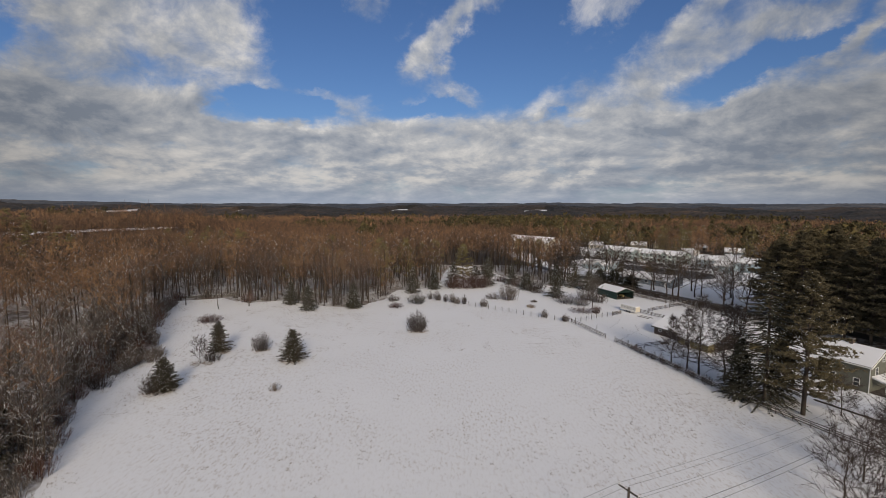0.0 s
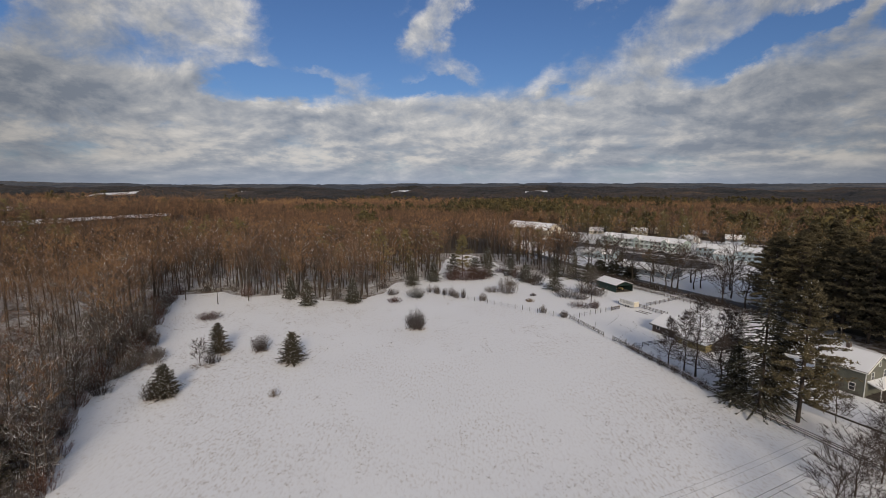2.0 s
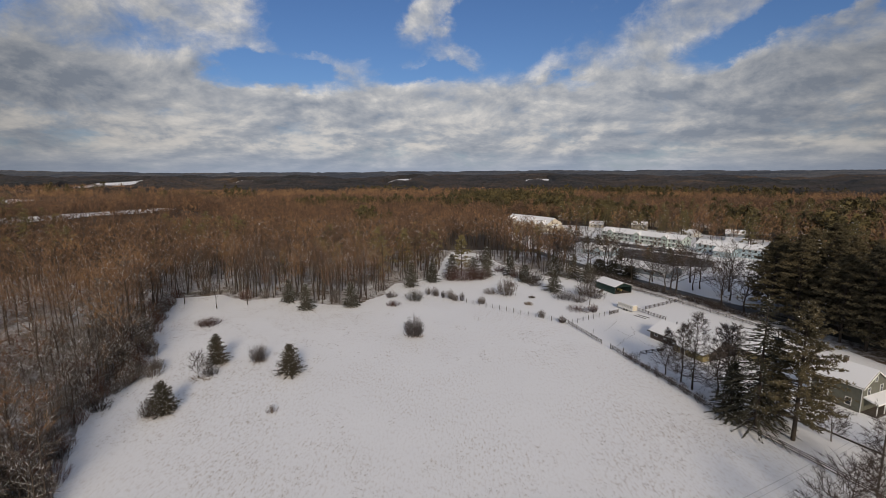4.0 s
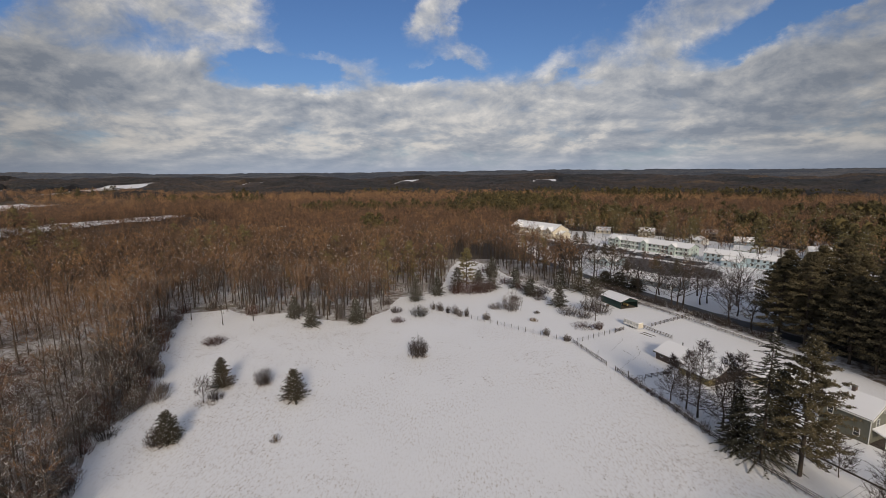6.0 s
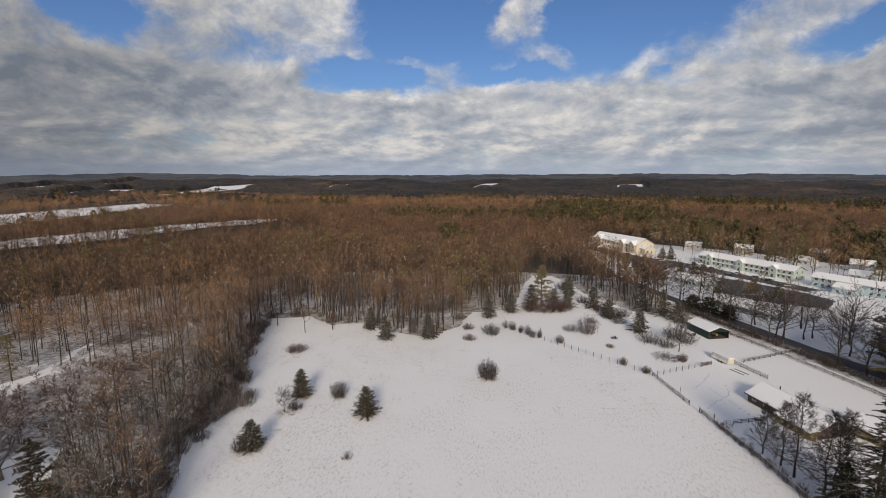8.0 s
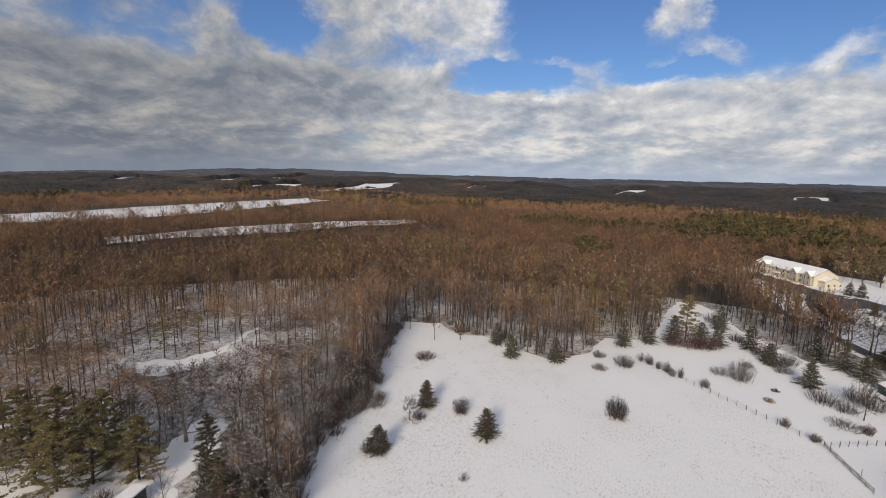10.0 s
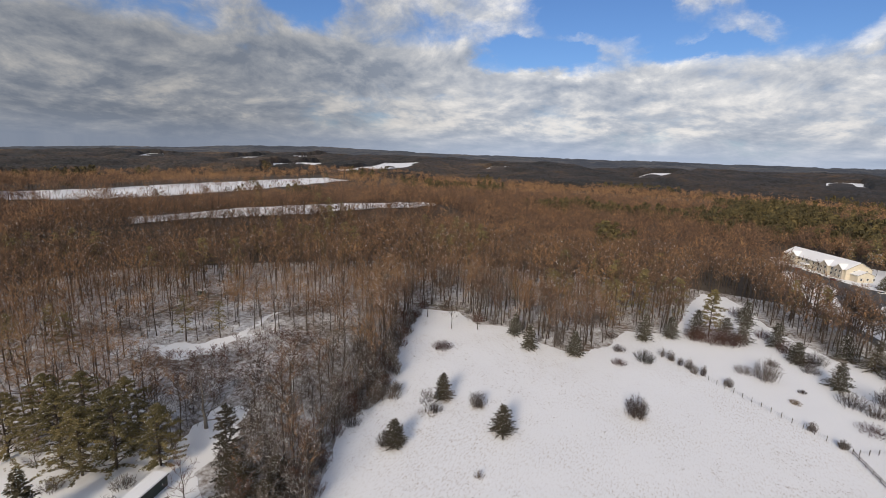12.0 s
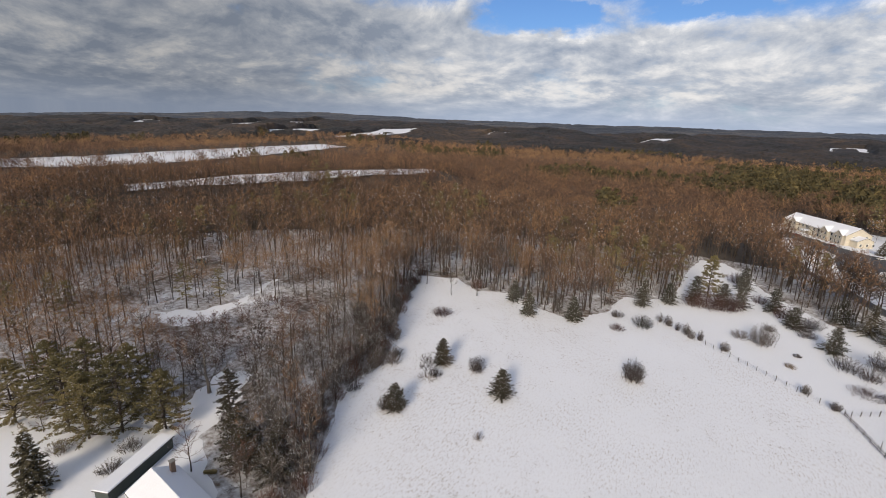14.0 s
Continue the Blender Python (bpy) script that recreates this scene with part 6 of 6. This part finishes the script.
# ---- power line ----
def power_line():
    a, b, c = np.array((17.9, 43.4)), np.array((67.9, 68.9)), np.array((-32, 18))
    d = unit(b - a)
    arm = np.array((-d[1], d[0]))
    for x, y in (a, b, c):
        ob = thing("utility_pole", pose(x, y, 0), "weathered wooden utility pole with a cross arm", "utility pole", "power line poles")
        g = Geo()
        g.tube([(0, 0, -0.5), (0, 0, 11.2)], [0.17, 0.11], 10)
        g.add([(0.11 * math.cos(i * 0.628), 0.11 * math.sin(i * 0.628), 11.2) for i in range(10)], [(0, i, i + 1) for i in range(1, 9)])
        part("shaft", geo_mesh("shaft", g, [TIMBER]), None, ob)
        part("cross_arm", beam(bmesh.new(), (*(arm * 1.25), 10.85), (*(-arm * 1.25), 10.85), 0.10, 0.13), TIMBER, ob)
        for k in (-1.15, 0.35, 1.15):
            bm = bmesh.new()
            q = arm * k
            bmesh.ops.create_cone(bm, cap_ends=True, segments=8, radius1=0.07, radius2=0.04, depth=0.22, matrix=Matrix.Translation((q[0], q[1], 11.03)))
            part("insulator", bm, WHITE, ob, "pale ceramic insulator")
    for name, label, k, z, r in (("power_wire", "thin overhead power wire", -1.15, 11.1, 0.013), ("power_wire", "thin overhead power wire", 0.35, 11.1, 0.013), ("power_wire", "thin overhead power wire", 1.15, 11.1, 0.013), ("power_wire", "thin overhead power wire", 0.2, 9.6, 0.013), ("telephone_cable", "thick black telephone cable", 0.15, 7.2, 0.03), ("telephone_cable", "thick black telephone cable", -0.15, 6.7, 0.025)):
        g = Geo()
        for p, q in ((c, a), (a, b)):
            s = np.linspace(0, 1, 16)
            xy = p + (q - p) * s[:, None] + arm * k
            zz = z - 0.9 * 4 * s * (1 - s)
            g.tube(np.column_stack([xy, zz]), np.full(16, r), 4)
        w = new(name, geo_mesh(name, g, [TYRE]))
        tagged(w, label, "wire", "overhead wires")


# ---- roads and cars ----
def strip(line, width):
    p, d = along(line, 6.0)
    n = np.stack([-d[:, 1], d[:, 0]], 1) * width / 2
    return [tuple(v) for v in np.concatenate([p + n, (p - n)[::-1]])]


def roads():
    sheet("road", strip([(58, 300), (70, 262), (80, 238), (92, 210), (103, 184), (118, 154), (131, 119), (140, 76), (150, 20)], 6.5), 0.05, ASPHALT, "dark wet country road with snowy verges", "road", 3.0, 0.3)
    sheet("parking", [(52, 425), (62, 418), (84, 382), (92, 372), (104, 366), (116, 350), (150, 298), (158, 286), (148, 280), (130, 306), (112, 332), (100, 340), (90, 330), (84, 316), (86, 302), (79, 296), (72, 304), (70, 318), (72, 340), (76, 360), (50, 412)], 0.05, ASPHALT, "dark asphalt drive and parking of the apartments", "road", 3.0, 0.7)
    sheet("parking_lot", [(104, 268), (103, 296), (110, 316), (130, 298), (146, 276), (152, 262), (140, 246), (124, 250), (112, 258)], 0.045, ASPHALT, "dark wet asphalt parking lot between the apartment houses", "road", 3.0, 1.2)
    sheet("garden_path", strip([(70.5, 93), (74.5, 86), (79.5, 76), (84, 66)], 3.0), 0.05, PADDOCK_SNOW, "snowy drive beside the farm house", "path", 2.0, 0.3)
    ob = thing("timber_edging", pose(73.3, 91, 0), "dark low timber edging along the snowy drive", "edging")
    for a, b in (((0, 0), (2.6, -5.8)), ((2.6, -5.8), (5.4, -12)), ((5.4, -12), (9, -20))):
        part("timber", beam(bmesh.new(), (*a, 0.15), (*b, 0.15), 0.25, 0.3), TIMBER, ob)


def car(m, mat, label):
    ob = thing("car", m, label, "car", "parked cars")
    bm = boxes((-2.2, -0.88, 0.35, 2.2, 0.88, 0.95))
    bmesh.ops.bevel(bm, geom=bm.edges[:], offset=0.14, segments=2, affect="EDGES")
    body = part("body", bm, mat, ob)
    bm = bmesh.new()
    ring0 = [(-1.7, -0.78), (1.0, -0.78), (1.0, 0.78), (-1.7, 0.78)]
    lo = [bm.verts.new((x, y, 0.92)) for x, y in ring0]
    hi = [bm.verts.new((x * 0.72 - 0.12, y * 0.82, 1.42)) for x, y in ring0]
    bm.faces.new(hi)
    for i in range(4):
        bm.faces.new((lo[i], lo[(i + 1) % 4], hi[(i + 1) % 4], hi[i]))
    bmesh.ops.recalc_face_normals(bm, faces=bm.faces)
    part("windows", bm, GLASS, body)
    part("roof_snow", boxes((-1.3, -0.62, 1.425, 0.58, 0.62, 1.52), bevel=0.04), SNOW, body, "snow on the roof")
    for x in (-1.4, 1.4):
        for y in (-0.82, 0.82):
            wheel(ob, x, y, 0.32, 0.2)


def cars():
    tones = [("white", (0.7, 0.7, 0.7)), ("black", (0.02, 0.02, 0.022)), ("silver", (0.4, 0.41, 0.42)), ("dark red", (0.16, 0.02, 0.02)), ("dark blue", (0.03, 0.05, 0.12))]
    mats = [(n, paint("car_paint_" + n.replace(" ", "_"), c)) for n, c in tones]
    spots = [(115, 347, 33), (118, 342, 32), (121, 337, 33), (131, 322, 30), (137, 313, 33), (141, 306, 31), (113, 336, 122), (124, 318, 122), (78, 386, 128), (72, 396, 125), (63, 410, 127), (97, 362, 20), (133, 305, 30), (145, 292, 32)]
    for i, (x, y, a) in enumerate(spots):
        n, m = mats[(i * 2 + i // 3) % 5]
        car(pose(x, y, 0.05, 0, 0, a), m, n + " car dusted with snow in the apartment parking")


def west_house():
    m, n = ground_line((-91.6, 57.2), (-86.6, 42.0))
    ob = thing("long_shed", m, "long narrow dark shed with thick snow on its roof", "shed")
    w = 2.9
    part("wall", boxes((0, 0, -0.1, n, w, 2.35)), DARK_WALL, ob)
    rf = part("roof", slab([(-0.3, -0.3, 2.5), (n + 0.3, -0.3, 2.5), (n + 0.3, w + 0.3, 2.62), (-0.3, w + 0.3, 2.62)], 0.15), SHINGLE, ob)
    bm = slab([(-0.28, -0.28, 2.78), (n + 0.28, -0.28, 2.78), (n + 0.28, w + 0.28, 2.90), (-0.28, w + 0.28, 2.90)], 0.27)
    bmesh.ops.bevel(bm, geom=bm.edges[:], offset=0.09, segments=2, affect="EDGES")
    part("snow_cover", bm, SNOW, rf, "thick white snow on the shed roof")
    m, n = ground_line((-80.4, 44.6), (-62.4, 41.8))
    hs = thing("west_house", m, "dark low house with a snow covered gable roof and chimney", "house")
    part("wall", prism(0, n, 0, 8.4, 2.9, 5.0), DARK_WALL, hs)
    roof_parts(hs, 0, n, 0, 8.4, 2.9, 5.0, 0.5, 0.22)
    ch = part("chimney", boxes((1.4, 6.6, 2.9, 2.2, 7.4, 6.2)), BRICK, hs)
    part("chimney_cap", boxes((1.3, 6.5, 6.2, 2.3, 7.5, 6.34)), STONE, ch)
    for x in (2, 12, 15):
        window(hs, x, 8.4, 1.0, 1.0, 1.2, "back")
    wp = thing("wood_pile", pose(-75.5, 57.2, 0, 0, 0, 35), "stack of yellow split firewood in the snow", "firewood")
    rng = np.random.default_rng(2)
    log = geo_mesh("log", (lambda g: (g.tube([(0, -0.3, 0), (0, 0.3, 0)], [0.12, 0.12], 6), g)[1])(Geo()), [OCHRE])
    for i in range(10):
        for k in range(3):
            part("log", log, None, wp).location = (i * 0.25 + 0.12 * (k % 2) - 1.2, rng.normal() * 0.03, 0.12 + k * 0.22)


def far_houses():
    rng = np.random.default_rng(41)
    tints = [(CREAM, "cream"), (TAN, "tan"), (WHITE, "white"), (SLATE, "slate blue"), (SAGE, "pale green")]
    spots = [(132, 430), (160, 405), (185, 372), (205, 345), (150, 470), (185, 440), (215, 410), (245, 380), (120, 500), (235, 450), (270, 420), (170, 520), (290, 470), (225, 505), (190, 320), (225, 300), (255, 335)]
    for i, (x, y) in enumerate(spots):
        mat, tone = tints[i % 5]
        ob = thing("village_house", pose(x, y, 0, 0, 0, rng.uniform(-70, -20)), tone + " village house with a snowy roof among trees", "house", "houses among the trees")
        h = (3.0, 5.2)[i % 2]
        part("wall", prism(0, 12, 0, 8, h, h + 2.4), mat, ob)
        roof_parts(ob, 0, 12, 0, 8, h, h + 2.4, 0.5)
        for k in (2, 5, 9.5):
            window(ob, k, 0, 1.0, 1.2, 1.3)
            if h > 4:
                window(ob, k, 0, 3.5, 1.2, 1.3)


def estate_trees():
    rng = np.random.default_rng(51)
    k1 = [wood_tree(rng, rng.uniform(13, 19), 16, 4, 4, 0.2, 0.13, 0.34, 0.9, 0.08) for _ in range(5)]
    k2 = [joined(*pine(rng, rng.uniform(14, 24), 4.2, 20, 5, 0.15, 1.4, 0.03, 8)) for _ in range(4)]
    p = stand(95, 330, 190, 470, 11.0, rng, [])
    clear = [[(40, 445), (88, 340), (125, 395), (80, 460)], [(60, 300), (92, 225), (120, 200), (162, 262), (190, 240), (215, 268), (170, 320), (130, 385), (84, 380)]]
    ok = np.ones(len(p), bool)
    for c in clear:
        ok &= ~inside(c, p)
    ok &= (np.hypot(p[:, 0] - 128, p[:, 1] - 118) > 60) & ((p[:, 0] > 178) | (p[:, 1] > 268))
    p = p[ok]
    green = rng.random(len(p)) < 0.36
    scatter("village_trees", k1, lift(p[~green]), rng, [BARK, TWIG, SNOW], "leafless trees among the village houses", "woods")
    scatter("village_pines", k2, lift(p[green]), rng, [BARK, PINE_NEEDLE, SNOW], "pines among the village houses", "woods")
    for x, y, h, r in [(104, 318, 8, 3.2), (98, 322, 7, 3), (107, 311, 9, 3.2), (100, 374, 8, 3.4), (105, 371, 9, 3.4), (101, 268, 7, 2.4), (118, 270, 8, 3), (126, 262, 8, 3)]:
        plant("fir_tree", conifer(rng, h, r, 14, 10, 6, 0.1, 0.02, 0.75, 0.7, 0.06), ([BARK], [NEEDLE, SNOW]), (x, y, 0), "dark evergreen on the apartment lawn", "tree", "evergreens on the lawn")
    t = bare_tree(rng, 9, 0.3, 22, 5, 6, 0.2, twig_w=0.07)
    first = plant("bare_tree", t, ([BARK], [TWIG, SNOW]), (99, 284, 0), "young leafless tree on the apartment lawn", "tree", "young trees on the lawn")
    repeat(first, [(112, 262), (118, 285), (108, 296), (128, 285), (134, 268), (110, 244), (122, 240), (78, 330), (84, 342)], rng)


def meadow_grass():
    """Dry tufts and stubble that stand through the snow."""
    rng = np.random.default_rng(61)
    p = np.column_stack([rng.uniform(-100, 66, 42000), rng.uniform(25, 190, 42000)])
    p = p[inside(FIELD, p)]
    d = patchy(p, 1 / 30, 3.0) + 0.7 * patchy(p, 1 / 8, 8.0) + 0.5 * patchy(p * [1, 0.3], 1 / 2.2, 5.0)
    left = np.clip((20 - p[:, 0]) / 60, 0, 1)
    p = p[(d > 0.36 - 0.26 * left) & (rng.random(len(p)) < 0.8)]
    kinds = []
    for i in range(6):
        g = Geo()
        n = 5
        a = rng.uniform(0, 6.28, n)
        l = rng.uniform(0.12, 0.32, n)
        b = np.column_stack([rng.normal(size=(n, 2)) * 0.12, np.full(n, -0.02)])
        g.spikes(b, b + np.column_stack([np.cos(a) * l, np.sin(a) * l, l * rng.uniform(0.5, 1.2, n)]), 0.05, 0, rng)
        kinds.append(g.arrays())
    scatter("dry_grass", kinds, np.column_stack([p, np.zeros(len(p))]), rng, [DRY_GRASS], "dry grass tufts standing through thin snow", "grass", smin=0.4, smax=1.1)


def far_snow_fields():
    labels = ["long snowy hayfield on a rise beyond the woods", "wide snowy river meadow beyond the woods", "snowy fields on a far slope", "snowy fields on a far slope", "snowy pasture on a distant hill", "small distant snowy field", "pale snowy field on a far slope", "small distant snowy field", "small distant snowy field", "small distant snowy field"]
    for poly, label in zip(FAR_FIELDS, labels):
        ob = sheet("snow_meadow", poly, 0, SNOW, label, "field", 14.0, 9.0)
        for v in ob.data.vertices:
            v.co.z = float(hills(np.array(v.co.x), np.array(v.co.y))) + 0.9


def paddock_clutter():
    ring = thing("bale_feeder", pose(52.9, 124.6, 0), "dark round steel bale feeder in the paddock", "feeder")
    g = Geo()
    a = np.linspace(0, 2 * np.pi, 17)
    for z in (0.15, 0.6, 1.1):
        g.tube(np.column_stack([np.cos(a), np.sin(a), np.full(17, z)]), np.full(17, 0.03), 4)
    part("hoops", geo_mesh("hoops", g, [TYRE]), None, ring)
    for k in a[:-1:2]:
        g = Geo()
        g.tube([(math.cos(k), math.sin(k), 0), (math.cos(k), math.sin(k), 1.1)], [0.025, 0.025], 4)
        part("upright", geo_mesh("upright", g, [TYRE]), None, ring)
    tub = thing("water_trough", pose(61.6, 129.2, 0, 0, 0, 20), "black water trough beside the barn", "trough")
    part("basin", boxes((-0.9, -0.4, 0, 0.9, 0.4, 0.6), bevel=0.08), TYRE, tub)
    part("snow_cover", boxes((-0.8, -0.32, 0.6, 0.8, 0.32, 0.64)), SNOW, tub, "snow in the trough")
    for x, y, a in ((68.6, 160.5, -60), (70.2, 161.2, -58)):
        b = new("timber_beam", beam_mesh())
        b.matrix_world = pose(x, y, 0.08, 0, 0, a)
        tagged(b, "dark timber beam lying in the snow", "beam", "beams by the trailer")
    # a trodden line of hoof marks across the paddock
    rng = np.random.default_rng(71)
    g = Geo()
    for line in ([(50, 132), (54, 137), (60, 143), (62, 150)], [(56, 147), (59, 138), (61, 131)], [(52, 146), (55, 150), (60, 158)]):
        pts, d = along(line, 0.8)
        for (x, y), (dx, dy) in zip(pts, d):
            x, y = x + rng.normal() * 0.25, y + rng.normal() * 0.25
            k = np.arange(6) * math.pi / 3
            ringp = np.column_stack([x + 0.16 * np.cos(k), y + 0.13 * np.sin(k), np.full(6, 0.022)])
            g.add(ringp, [(0, i, i + 1) for i in range(1, 5)])
    tagged(new("hoof_prints", geo_mesh("hoof_prints", g, [EARTH])), "dark hoof prints trodden across the snowy paddock", "tracks", kind="stuff")


def beam_mesh():
    bm = boxes((-2.4, -0.12, -0.08, 2.4, 0.12, 0.08), bevel=0.02)
    me = bpy.data.meshes.new("timber_beam")
    bm.to_mesh(me)
    bm.free()
    me.materials.append(TIMBER)
    return me


paddock_clutter()
apartment_house()
long_house()
blue_house()
community_house()
low_house()
farm_house()
horse_barn()
green_shed()
stock_trailer()
hay_wagon()
roads()
power_line()
west_house()
far_houses()
estate_trees()
cars()
far_snow_fields()
meadow_grass()
fences()


def hut(x, y, w, h, turn, label):
    """A small board hut on short posts with a snowy shed roof and a dark opening."""
    ob = thing("hut", pose(x, y, 0, 0, 0, turn), label, "hut")
    for sx in (-1, 1):
        for sy in (-1, 1):
            k = w / 2 - 0.15
            part("post", boxes((sx * k - 0.08, sy * k - 0.08, -0.2, sx * k + 0.08, sy * k + 0.08, 0.9)), PALE_BARK, ob)
    part("wall", boxes((-w / 2, -w / 2, 0.9, w / 2, w / 2, h), bevel=0.03), OLIVE, ob)
    part("opening", boxes((-w * 0.25, -w / 2 - 0.02, h - 1.2, w * 0.25, -w / 2 + 0.02, h - 0.5)), GLASS, ob)
    roof = part("roof", boxes((-w / 2 - 0.25, -w / 2 - 0.3, h + 0.02, w / 2 + 0.25, w / 2 + 0.25, h + 0.12), bevel=0.03), OLIVE, ob)
    part("snow_cover", boxes((-w / 2 - 0.23, -w / 2 - 0.28, h + 0.124, w / 2 + 0.23, w / 2 + 0.23, h + 0.26), bevel=0.06), SNOW, roof)


hut(-196, 140, 2.8, 3.4, 50, "small grey board hut on posts in the woods")
stone_wall([(-112, 189), (-101, 193), (-88, 196.5)], 0.8, "tumbled dark field stone wall along the wood's edge")
stone_wall([(-189, 111), (-192, 124), (-194, 136), (-191, 152)], 0.8, "old field stone wall running through the woods")
